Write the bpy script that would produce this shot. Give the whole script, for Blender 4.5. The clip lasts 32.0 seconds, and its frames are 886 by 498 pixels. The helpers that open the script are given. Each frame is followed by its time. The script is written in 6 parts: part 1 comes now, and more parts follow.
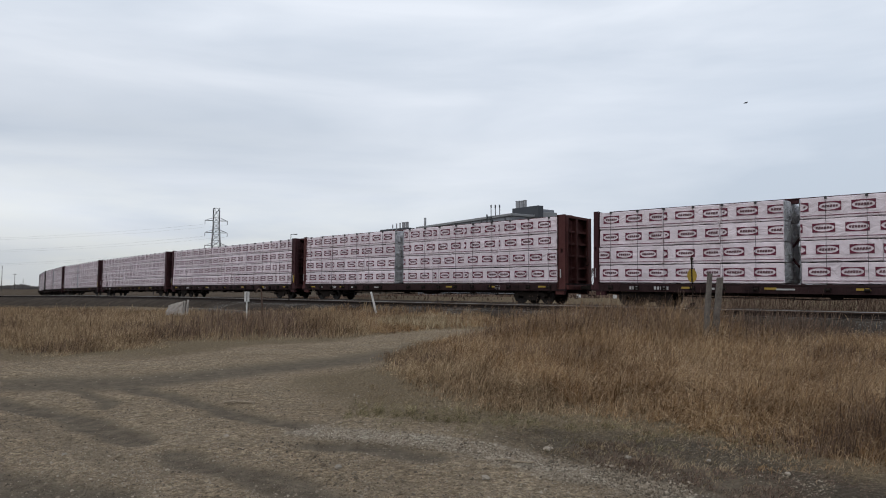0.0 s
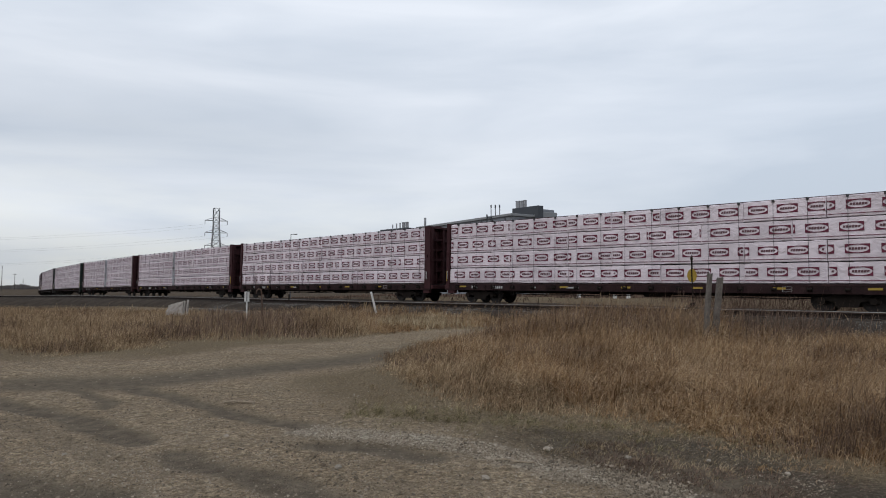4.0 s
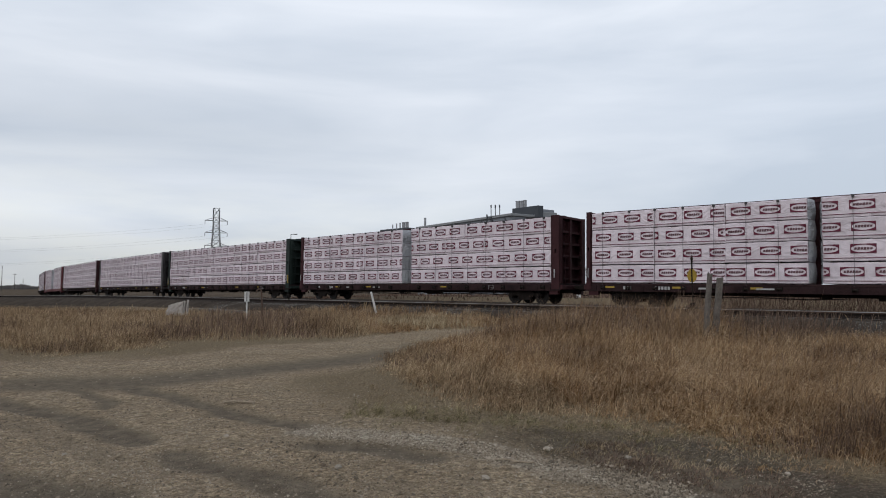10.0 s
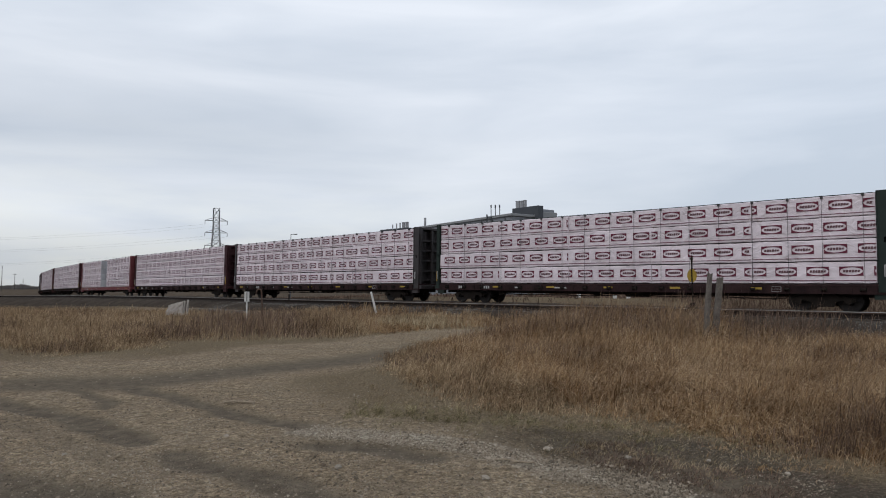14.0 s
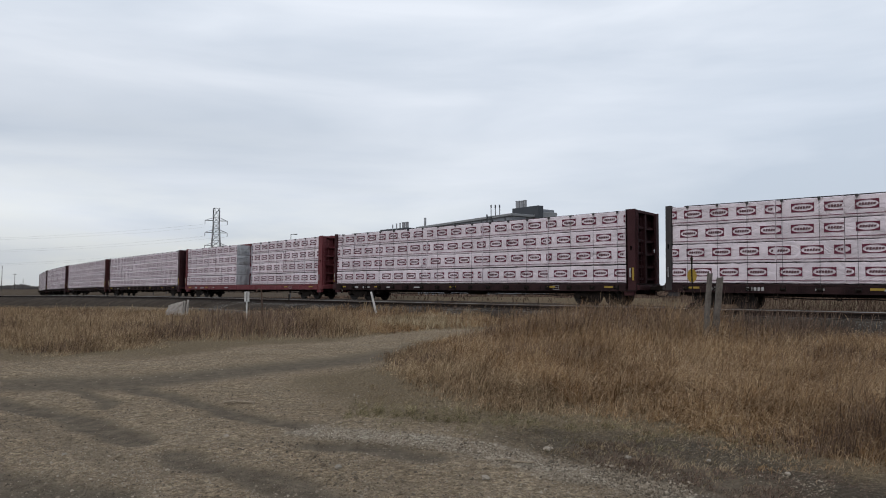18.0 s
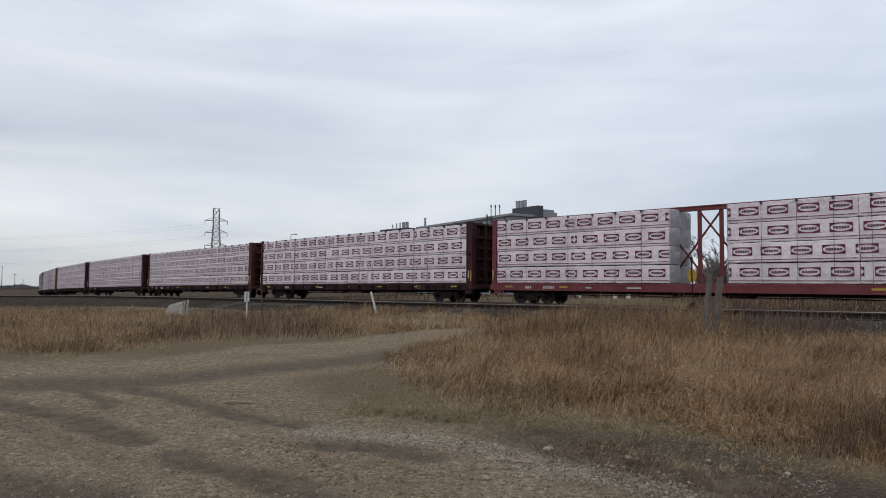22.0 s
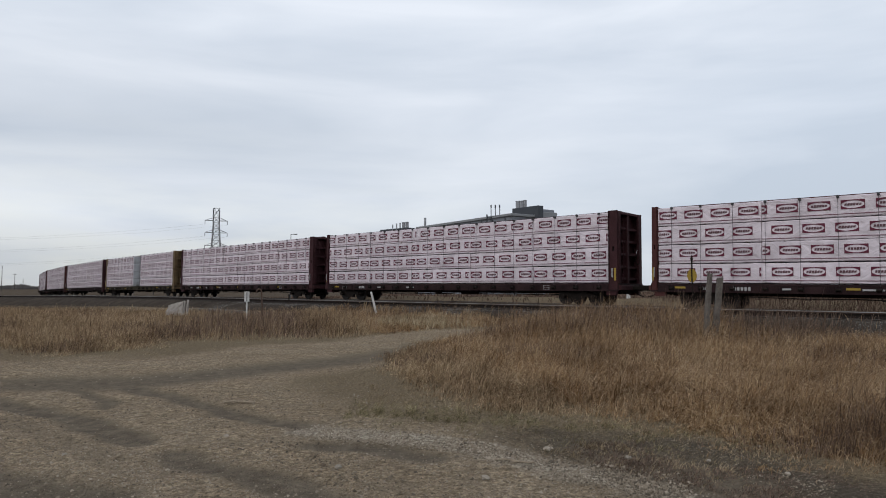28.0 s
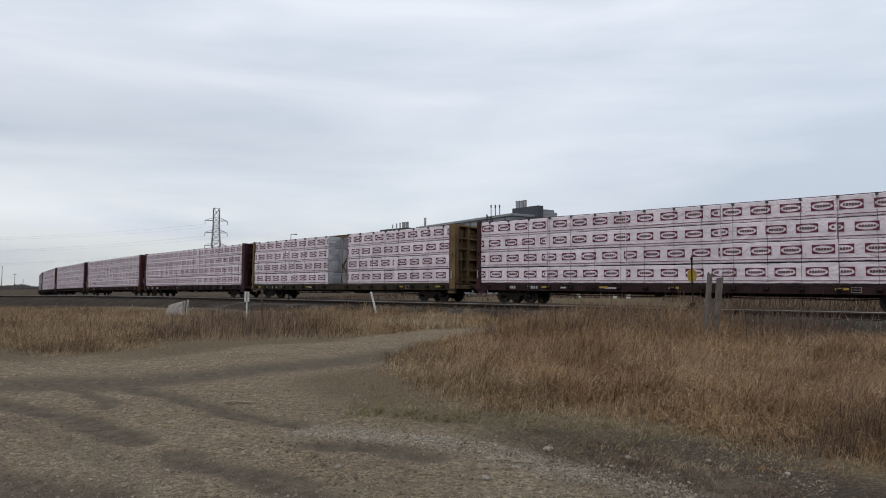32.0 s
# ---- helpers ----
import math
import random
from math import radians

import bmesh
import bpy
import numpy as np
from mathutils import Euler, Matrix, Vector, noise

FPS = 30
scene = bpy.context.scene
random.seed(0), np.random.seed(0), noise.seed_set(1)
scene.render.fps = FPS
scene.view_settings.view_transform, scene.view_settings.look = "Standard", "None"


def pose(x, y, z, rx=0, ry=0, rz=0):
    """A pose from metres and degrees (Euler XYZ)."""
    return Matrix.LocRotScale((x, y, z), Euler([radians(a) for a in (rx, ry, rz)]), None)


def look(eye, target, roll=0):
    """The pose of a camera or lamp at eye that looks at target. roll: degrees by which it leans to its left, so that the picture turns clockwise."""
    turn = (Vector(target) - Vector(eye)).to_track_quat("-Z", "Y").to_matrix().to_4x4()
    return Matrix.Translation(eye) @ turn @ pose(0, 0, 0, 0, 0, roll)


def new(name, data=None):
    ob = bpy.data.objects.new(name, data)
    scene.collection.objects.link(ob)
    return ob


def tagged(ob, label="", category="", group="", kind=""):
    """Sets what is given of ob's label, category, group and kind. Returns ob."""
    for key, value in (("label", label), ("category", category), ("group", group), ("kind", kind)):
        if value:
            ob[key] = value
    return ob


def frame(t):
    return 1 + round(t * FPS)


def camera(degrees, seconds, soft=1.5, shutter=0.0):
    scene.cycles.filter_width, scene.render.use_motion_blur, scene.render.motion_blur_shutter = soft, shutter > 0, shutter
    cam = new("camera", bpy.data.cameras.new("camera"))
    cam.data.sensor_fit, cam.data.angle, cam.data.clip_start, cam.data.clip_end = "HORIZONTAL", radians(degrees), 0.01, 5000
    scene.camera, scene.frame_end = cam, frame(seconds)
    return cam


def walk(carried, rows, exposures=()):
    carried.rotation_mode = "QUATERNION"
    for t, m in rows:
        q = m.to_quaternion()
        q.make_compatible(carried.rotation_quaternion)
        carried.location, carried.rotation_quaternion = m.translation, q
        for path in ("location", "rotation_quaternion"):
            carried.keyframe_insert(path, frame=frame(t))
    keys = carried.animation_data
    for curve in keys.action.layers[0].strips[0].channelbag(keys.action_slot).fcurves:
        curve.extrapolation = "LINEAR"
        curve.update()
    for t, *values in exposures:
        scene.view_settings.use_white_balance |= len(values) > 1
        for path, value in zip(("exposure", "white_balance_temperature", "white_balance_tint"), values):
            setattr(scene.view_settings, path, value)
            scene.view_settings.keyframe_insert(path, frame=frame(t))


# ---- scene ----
cam = camera(69.24, 32.0, soft=1.0)
EYE = (0.0, 0.0, 1.6)
walk(cam, [(0.0, pose(*EYE, 90 + 3.294, 0.092, 0)), (32.0, pose(*EYE, 90 + 3.294, 0.092, 0))],
     exposures=[(0.0, 0.0), (32.0, 0.0)])

# ---- world and sun ----
SUN_ELEV, SUN_ROT = radians(38), radians(-140)
world = bpy.data.worlds.new("overcast_sky")
scene.world = world
world.use_nodes = True
wn, wl = world.node_tree.nodes, world.node_tree.links
wn.clear()


def wnode(kind, **vals):
    n = wn.new(kind)
    for k, v in vals.items():
        n.inputs[k].default_value = v
    return n


def build_sky():
    sky = wn.new("ShaderNodeTexSky")
    sky.sky_type = "NISHITA"
    sky.sun_disc = False
    sky.sun_elevation, sky.sun_rotation = SUN_ELEV, SUN_ROT
    coord = wn.new("ShaderNodeTexCoord")
    stretch = wnode("ShaderNodeMapping", Scale=(1.0, 1.0, 5.5), Location=(0.35, 0.2, 0.1))
    wl.new(coord.outputs["Generated"], stretch.inputs["Vector"])
    soft = wnode("ShaderNodeTexNoise", Scale=1.7, Detail=5.0, Roughness=0.48, Distortion=0.35)
    wl.new(stretch.outputs["Vector"], soft.inputs["Vector"])
    ramp = wn.new("ShaderNodeValToRGB")
    ramp.color_ramp.elements[0].position, ramp.color_ramp.elements[0].color = 0.33, (0.58, 0.65, 0.75, 1)
    ramp.color_ramp.elements[1].position, ramp.color_ramp.elements[1].color = 0.66, (0.82, 0.87, 0.95, 1)
    wl.new(soft.outputs["Fac"], ramp.inputs["Fac"])
    # the cloud sheet thins towards the horizon on one side
    split = wn.new("ShaderNodeSeparateXYZ")
    wl.new(coord.outputs["Generated"], split.inputs[0])
    low = wn.new("ShaderNodeMapRange")
    low.inputs["From Min"].default_value, low.inputs["From Max"].default_value = 0.24, 0.02
    wl.new(split.outputs["Z"], low.inputs["Value"])
    side = wn.new("ShaderNodeMapRange")
    side.inputs["From Min"].default_value, side.inputs["From Max"].default_value = 0.45, -0.45
    wl.new(split.outputs["X"], side.inputs["Value"])
    both = wn.new("ShaderNodeMath")
    both.operation = "MULTIPLY"
    wl.new(low.outputs[0], both.inputs[0])
    wl.new(side.outputs[0], both.inputs[1])
    gaps = wn.new("ShaderNodeMath")
    gaps.operation = "MULTIPLY"
    wl.new(both.outputs[0], gaps.inputs[0])
    fine = wnode("ShaderNodeTexNoise", Scale=3.4, Detail=5.0, Roughness=0.55)
    wl.new(stretch.outputs["Vector"], fine.inputs["Vector"])
    edge = wn.new("ShaderNodeMapRange")
    edge.inputs["From Min"].default_value, edge.inputs["From Max"].default_value = 0.38, 0.62
    wl.new(fine.outputs["Fac"], edge.inputs["Value"])
    wl.new(edge.outputs[0], gaps.inputs[1])
    mix = wn.new("ShaderNodeMix")
    mix.data_type = "RGBA"
    wl.new(gaps.outputs[0], mix.inputs["Factor"])
    wl.new(ramp.outputs["Color"], mix.inputs["A"])
    mix.inputs["B"].default_value = (0.90, 0.93, 0.93, 1)
    # brightness by height over the horizon on the thinner side: dim haze, a pale band, then a heavier sheet
    height = wn.new("ShaderNodeMapRange")
    height.inputs["From Min"].default_value, height.inputs["From Max"].default_value = 0.0, 0.5
    wl.new(split.outputs["Z"], height.inputs["Value"])
    bands = wn.new("ShaderNodeValToRGB")
    stops = ((0.0, 0.74), (0.09, 0.83), (0.20, 1.0), (0.31, 0.93), (0.46, 0.86), (0.75, 0.98))
    while len(bands.color_ramp.elements) < len(stops):
        bands.color_ramp.elements.new(0.5)
    for e, (p, v) in zip(bands.color_ramp.elements, stops):
        e.position, e.color = p, (v, v, v, 1)
    wl.new(height.outputs[0], bands.inputs["Fac"])
    shade = wn.new("ShaderNodeMix")
    shade.data_type, shade.blend_type = "RGBA", "MULTIPLY"
    wl.new(side.outputs[0], shade.inputs["Factor"])
    wl.new(mix.outputs["Result"], shade.inputs["A"])
    wl.new(bands.outputs["Color"], shade.inputs["B"])
    # haze low over the whole horizon
    haze = wn.new("ShaderNodeMapRange")
    haze.inputs["From Min"].default_value, haze.inputs["From Max"].default_value = 0.05, 0.24
    haze.inputs["To Min"].default_value, haze.inputs["To Max"].default_value = 0.87, 1.0
    wl.new(split.outputs["Z"], haze.inputs["Value"])
    dim = wn.new("ShaderNodeVectorMath")
    dim.operation = "SCALE"
    wl.new(shade.outputs["Result"], dim.inputs[0])
    wl.new(haze.outputs[0], dim.inputs["Scale"])
    clouds = wn.new("ShaderNodeBackground")
    wl.new(dim.outputs[0], clouds.inputs["Color"])
    clouds.inputs["Strength"].default_value = 1.07
    clear = wn.new("ShaderNodeBackground")
    wl.new(sky.outputs["Color"], clear.inputs["Color"])
    clear.inputs["Strength"].default_value = 0.08
    blend = wnode("ShaderNodeMixShader", Fac=0.93)
    wl.new(clear.outputs[0], blend.inputs[1])
    wl.new(clouds.outputs[0], blend.inputs[2])
    out = wn.new("ShaderNodeOutputWorld")
    wl.new(blend.outputs[0], out.inputs["Surface"])


build_sky()
sun = new("sun", bpy.data.lights.new("sun", "SUN"))
sun.data.energy, sun.data.angle, sun.data.color = 0.6, radians(45), (1.0, 0.97, 0.93)
sun.matrix_basis = look((0, 0, 0), (-math.sin(SUN_ROT) * math.cos(SUN_ELEV), -math.cos(SUN_ROT) * math.cos(SUN_ELEV), -math.sin(SUN_ELEV)))
sun.location = (0, 0, 60)

# ---- materials ----


def material(name, colour, rough=0.8, metal=0.0, vary=0.25, grain=30.0, blotch=2.0, bump=0.2, tint=None, random_tint=0.0, spec=0.3):
    """A surface with two scales of variation: fine grain and broad blotches (scales per metre)."""
    m = bpy.data.materials.new(name)
    m.use_nodes = True
    nt, ln = m.node_tree.nodes, m.node_tree.links
    b = nt["Principled BSDF"]
    b.inputs["Roughness"].default_value, b.inputs["Metallic"].default_value = rough, metal
    b.inputs["Specular IOR Level"].default_value = spec
    co = nt.new("ShaderNodeTexCoord")
    n1, n2 = nt.new("ShaderNodeTexNoise"), nt.new("ShaderNodeTexNoise")
    n1.inputs["Scale"].default_value, n2.inputs["Scale"].default_value = grain, blotch
    n1.inputs["Detail"].default_value, n2.inputs["Detail"].default_value = 4, 6
    for n in (n1, n2):
        ln.new(co.outputs["Object"], n.inputs["Vector"])
    dark = tuple(c * (1 - vary) for c in colour)
    lite = tint if tint else tuple(min(1, c * (1 + vary)) for c in colour)
    r = nt.new("ShaderNodeMix")
    r.data_type = "RGBA"
    r.inputs["A"].default_value, r.inputs["B"].default_value = (*dark, 1), (*lite, 1)
    s = nt.new("ShaderNodeMath")
    s.operation = "ADD"
    a1, a2 = nt.new("ShaderNodeMath"), nt.new("ShaderNodeMath")
    a1.operation = a2.operation = "MULTIPLY_ADD"
    for a, n, k in ((a1, n1, 1.0), (a2, n2, 1.6)):
        ln.new(n.outputs["Fac"], a.inputs[0])
        a.inputs[1].default_value, a.inputs[2].default_value = k, -0.5 * k + 0.25
    ln.new(a1.outputs[0], s.inputs[0])
    ln.new(a2.outputs[0], s.inputs[1])
    s.use_clamp = True
    ln.new(s.outputs[0], r.inputs["Factor"])
    colour_out = r.outputs["Result"]
    if random_tint:
        info, hsv = nt.new("ShaderNodeObjectInfo"), nt.new("ShaderNodeHueSaturation")
        k = nt.new("ShaderNodeMapRange")
        k.inputs["To Min"].default_value, k.inputs["To Max"].default_value = 1 - random_tint, 1 + random_tint
        ln.new(info.outputs["Random"], k.inputs["Value"])
        ln.new(k.outputs[0], hsv.inputs["Value"])
        ln.new(colour_out, hsv.inputs["Color"])
        colour_out = hsv.outputs["Color"]
    ln.new(colour_out, b.inputs["Base Color"])
    if bump:
        bp = nt.new("ShaderNodeBump")
        bp.inputs["Strength"].default_value, bp.inputs["Distance"].default_value = bump, 0.02
        ln.new(n1.outputs["Fac"], bp.inputs["Height"])
        ln.new(bp.outputs["Normal"], b.inputs["Normal"])
    return m


def wrap_material(name, colour, crease):
    """Woven plastic lumber wrap: satin, creased and sagging between the straps."""
    m = bpy.data.materials.new(name)
    m.use_nodes = True
    nt, ln = m.node_tree.nodes, m.node_tree.links
    b = nt["Principled BSDF"]
    b.inputs["Roughness"].default_value = 0.55
    b.inputs["Specular IOR Level"].default_value = 0.35
    co, info, off = nt.new("ShaderNodeTexCoord"), nt.new("ShaderNodeObjectInfo"), nt.new("ShaderNodeVectorMath")
    ln.new(co.outputs["Object"], off.inputs[0])
    shift = nt.new("ShaderNodeCombineXYZ")
    far = nt.new("ShaderNodeMath")
    far.operation = "MULTIPLY"
    far.inputs[1].default_value = 90.0
    ln.new(info.outputs["Random"], far.inputs[0])
    ln.new(far.outputs[0], shift.inputs[0])
    ln.new(far.outputs[0], shift.inputs[2])
    ln.new(shift.outputs[0], off.inputs[1])
    slant = nt.new("ShaderNodeMapping")
    slant.inputs["Rotation"].default_value = (0, 0.65, 0)
    slant.inputs["Scale"].default_value = (1.0, 1, 1.25)
    ln.new(off.outputs[0], slant.inputs["Vector"])
    fold, soil = nt.new("ShaderNodeTexNoise"), nt.new("ShaderNodeTexNoise")
    fold.inputs["Scale"].default_value, fold.inputs["Detail"].default_value, fold.inputs["Distortion"].default_value = 1.7, 3, 1.3
    soil.inputs["Scale"].default_value, soil.inputs["Detail"].default_value = 1.1, 7
    ln.new(slant.outputs[0], fold.inputs["Vector"])
    ln.new(off.outputs[0], soil.inputs["Vector"])
    r = nt.new("ShaderNodeValToRGB")
    r.color_ramp.elements[0].position, r.color_ramp.elements[0].color = 0.28, (*[c * 0.80 for c in colour], 1)
    r.color_ramp.elements[1].position, r.color_ramp.elements[1].color = 0.62, (*colour, 1)
    ln.new(soil.outputs["Fac"], r.inputs["Fac"])
    hsv, k = nt.new("ShaderNodeHueSaturation"), nt.new("ShaderNodeMapRange")
    k.inputs["To Min"].default_value, k.inputs["To Max"].default_value = 0.93, 1.05
    ln.new(info.outputs["Random"], k.inputs["Value"])
    ln.new(k.outputs[0], hsv.inputs["Value"])
    ln.new(r.outputs["Color"], hsv.inputs["Color"])
    ln.new(hsv.outputs["Color"], b.inputs["Base Color"])
    # narrow ridges where the sheet is pulled tight, besides the soft sag
    ridge = nt.new("ShaderNodeTexNoise")
    ridge.inputs["Scale"].default_value, ridge.inputs["Detail"].default_value, ridge.inputs["Distortion"].default_value = 1.25, 1.5, 0.5
    ln.new(slant.outputs[0], ridge.inputs["Vector"])
    away, sharp, total = (nt.new("ShaderNodeMath") for _ in range(3))
    away.operation, sharp.operation, total.operation = "SUBTRACT", "ABSOLUTE", "MULTIPLY_ADD"
    away.inputs[1].default_value = 0.5
    ln.new(ridge.outputs["Fac"], away.inputs[0])
    ln.new(away.outputs[0], sharp.inputs[0])
    ln.new(sharp.outputs[0], total.inputs[0])
    total.inputs[1].default_value = -0.75
    ln.new(fold.outputs["Fac"], total.inputs[2])
    bp = nt.new("ShaderNodeBump")
    bp.inputs["Strength"].default_value, bp.inputs["Distance"].default_value = crease, 0.14
    ln.new(total.outputs[0], bp.inputs["Height"])
    ln.new(bp.outputs["Normal"], b.inputs["Normal"])
    return m


M_WRAP = wrap_material("white_lumber_wrap", (0.70, 0.612, 0.647), 0.6)
M_WRAP_END = wrap_material("pale_end_wrap", (0.70, 0.70, 0.72), 0.8)
M_RED = material("print_red", (0.115, 0.015, 0.035), 0.55, vary=0.15, bump=0)
M_INK = material("print_ink", (0.115, 0.055, 0.065), 0.55, vary=0.15, bump=0)
M_STRAP = material("strap_dark", (0.045, 0.040, 0.042), 0.6, vary=0.2, bump=0)
M_DUNNAGE = material("dunnage_wood", (0.10, 0.075, 0.06), 0.85)
PAINT = {
    "maroon": material("maroon_paint", (0.036, 0.0088, 0.0118), 0.75, vary=0.4, tint=(0.060, 0.022, 0.024), blotch=1.2, bump=0.15, spec=0.2),
    "brown": material("oxide_brown_paint", (0.070, 0.0165, 0.0170), 0.75, vary=0.4, tint=(0.092, 0.034, 0.030), blotch=1.2, bump=0.15, spec=0.2),
    "red": material("red_paint", (0.135, 0.018, 0.026), 0.65, vary=0.3, tint=(0.17, 0.048, 0.050), blotch=1.2, bump=0.15),
    "green": material("dark_green_paint", (0.0075, 0.017, 0.0125), 0.65, vary=0.3, tint=(0.015, 0.026, 0.021), blotch=1.2, bump=0.15),
    "black": material("black_paint", (0.022, 0.020, 0.022), 0.5, vary=0.3, tint=(0.05, 0.04, 0.04), blotch=1.2, bump=0.15),
    "yellow": material("faded_yellow_paint", (0.30, 0.200, 0.095), 0.75, vary=0.2, tint=(0.028, 0.015, 0.011), blotch=0.9, bump=0.15, spec=0.2),
}
M_UNDER = material("grimy_running_gear", (0.012, 0.010, 0.009), 0.9, vary=0.4, tint=(0.026, 0.020, 0.017), bump=0.3, spec=0.1)
M_SILL = material("grimy_maroon_sill", (0.014, 0.0066, 0.0078), 0.85, vary=0.5, tint=(0.046, 0.024, 0.024), blotch=1.1, bump=0.2, spec=0.15)
M_SILL_OCHRE = material("grimy_ochre_sill", (0.026, 0.020, 0.014), 0.8, vary=0.4, tint=(0.05, 0.037, 0.02), blotch=0.7, bump=0.2, spec=0.15)
M_WHEEL = material("worn_wheel_steel", (0.018, 0.015, 0.014), 0.75, metal=0.0, vary=0.3, bump=0.1)
M_REFLECT = material("yellow_reflector", (0.33, 0.22, 0.035), 0.5, vary=0.12, bump=0)
M_STENCIL = material("white_stencil", (0.40, 0.385, 0.38), 0.7, vary=0.3, bump=0)
M_RAIL = material("rail_side_rust", (0.075, 0.045, 0.032), 0.75, vary=0.3)
# nearer rail of the idle track, head included: much darker than the other rails
M_RAIL_DARK = material("blackish_brown_rail", (0.020, 0.015, 0.013), 0.8, vary=0.3, spec=0.1)
M_RAILTOP = material("polished_rail_head", (0.10, 0.092, 0.085), 0.75, metal=0.0, vary=0.15, bump=0)
M_RAILNEAR = material("weathered_bright_rail_head", (0.30, 0.285, 0.265), 0.75, metal=0.0, vary=0.15, bump=0)
M_TIE = material("creosoted_timber", (0.060, 0.050, 0.042), 0.9, vary=0.4, random_tint=0.3, spec=0.1)
M_BALLAST = material("crushed_ballast", (0.047, 0.037, 0.029), 0.95, vary=0.55, grain=18, blotch=0.8, bump=0.9, spec=0.03)
M_STICK = material("dry_stick", (0.27, 0.215, 0.155), 0.9, vary=0.4, grain=40, blotch=8, bump=0.4)
M_STONE = material("loose_stone", (0.32, 0.275, 0.22), 0.9, vary=0.35, random_tint=0.3, bump=0.4)
M_OLDWOOD = material("weathered_grey_timber", (0.118, 0.102, 0.088), 0.9, vary=0.5, grain=25, blotch=5, bump=0.6)
M_WHITEPAINT = material("chalky_white_paint", (0.55, 0.54, 0.52), 0.8, vary=0.25, blotch=6)
M_DARKMETAL = material("dark_galvanised_steel", (0.11, 0.11, 0.115), 0.6, metal=0.3, vary=0.25)
M_TARGET = material("yellow_target_paint", (0.29, 0.19, 0.025), 0.6, vary=0.2, blotch=6)
M_BUILD = material("grey_metal_cladding", (0.21, 0.22, 0.24), 0.6, vary=0.10, blotch=0.1, grain=2, bump=0)
M_BUILD_DARK = material("charcoal_metal_cladding", (0.052, 0.056, 0.064), 0.6, vary=0.12, blotch=0.1, grain=2, bump=0)
M_BARK = material("bare_bark", (0.07, 0.06, 0.055), 0.95, vary=0.3)
M_FEATHER = material("dark_feathers", (0.04, 0.038, 0.04), 0.8)

# ---- building helpers ----


def box(bm, x0, x1, y0, y1, z0, z1, m=None):
    v = [bm.verts.new(p) for p in ((x0, y0, z0), (x1, y0, z0), (x1, y1, z0), (x0, y1, z0), (x0, y0, z1), (x1, y0, z1), (x1, y1, z1), (x0, y1, z1))]
    for f in ((3, 2, 1, 0), (4, 5, 6, 7), (0, 1, 5, 4), (1, 2, 6, 5), (2, 3, 7, 6), (3, 0, 4, 7)):
        bm.faces.new([v[i] for i in f])
    if m is not None:
        bmesh.ops.transform(bm, matrix=m, verts=v)
    return v


def rod(bm, a, b, r0, r1=None, n=8, caps=True):
    """A tapered round bar from a to b."""
    a, b = Vector(a), Vector(b)
    r1 = r0 if r1 is None else r1
    q = (b - a).to_track_quat("Z", "Y")
    rings = []
    for c, r in ((a, r0), (b, r1)):
        rings.append([bm.verts.new(c + q @ Vector((r * math.cos(i * math.tau / n), r * math.sin(i * math.tau / n), 0))) for i in range(n)])
    for i in range(n):
        bm.faces.new((rings[0][i], rings[0][(i + 1) % n], rings[1][(i + 1) % n], rings[1][i]))
    if caps:
        bm.faces.new(rings[0][::-1])
        bm.faces.new(rings[1])


def tube(bm, pts, r, n=6):
    """One round bar bent through points."""
    pts = [Vector(p) for p in pts]
    rings = []
    for i, p in enumerate(pts):
        d = (pts[min(i + 1, len(pts) - 1)] - pts[max(i - 1, 0)]).to_track_quat("Z", "Y")
        rings.append([bm.verts.new(p + d @ Vector((r * math.cos(k * math.tau / n), r * math.sin(k * math.tau / n), 0))) for k in range(n)])
    for a, b in zip(rings, rings[1:]):
        for k in range(n):
            bm.faces.new((a[k], a[(k + 1) % n], b[(k + 1) % n], b[k]))
    bm.faces.new(rings[0][::-1])
    bm.faces.new(rings[-1])


def bevelled(bm, w=0.01):
    bmesh.ops.bevel(bm, geom=bm.edges[:], offset=w, segments=1, affect="EDGES", clamp_overlap=True)
    return bm


def mesh_of(name, bm, mat, smooth=False):
    me = bpy.data.meshes.new(name)
    bm.to_mesh(me)
    bm.free()
    me.materials.append(mat)
    if smooth:
        me.polygons.foreach_set("use_smooth", [True] * len(me.polygons))
    return me


def part(name, bm, mat, parent=None, label="", m=None, smooth=False):
    """One mesh object from a bmesh, or from a mesh shared with others, under parent."""
    me = bm if isinstance(bm, bpy.types.Mesh) else mesh_of(name, bm, mat, smooth)
    ob = new(name, me)
    if parent:
        ob.parent = parent
    if m is not None:
        ob.matrix_basis = m
    return tagged(ob, label)


def cloud(name, verts, faces, mat, smooth=False):
    """A large mesh from arrays of corners and of triangles or quads."""
    me = bpy.data.meshes.new(name)
    verts, faces = np.asarray(verts, np.float32), np.asarray(faces, np.int32)
    k = faces.shape[1]
    me.vertices.add(len(verts))
    me.vertices.foreach_set("co", verts.ravel())
    me.loops.add(faces.size)
    me.loops.foreach_set("vertex_index", faces.ravel())
    me.polygons.add(len(faces))
    me.polygons.foreach_set("loop_start", np.arange(0, faces.size, k, dtype=np.int32))
    me.update(calc_edges=True)
    me.validate()
    me.materials.append(mat)
    if smooth:
        me.polygons.foreach_set("use_smooth", [True] * len(me.polygons))
    return me


def empty(name, m=None):
    ob = new(name)
    ob.empty_display_size = 0.3
    if m is not None:
        ob.matrix_basis = m
    return ob


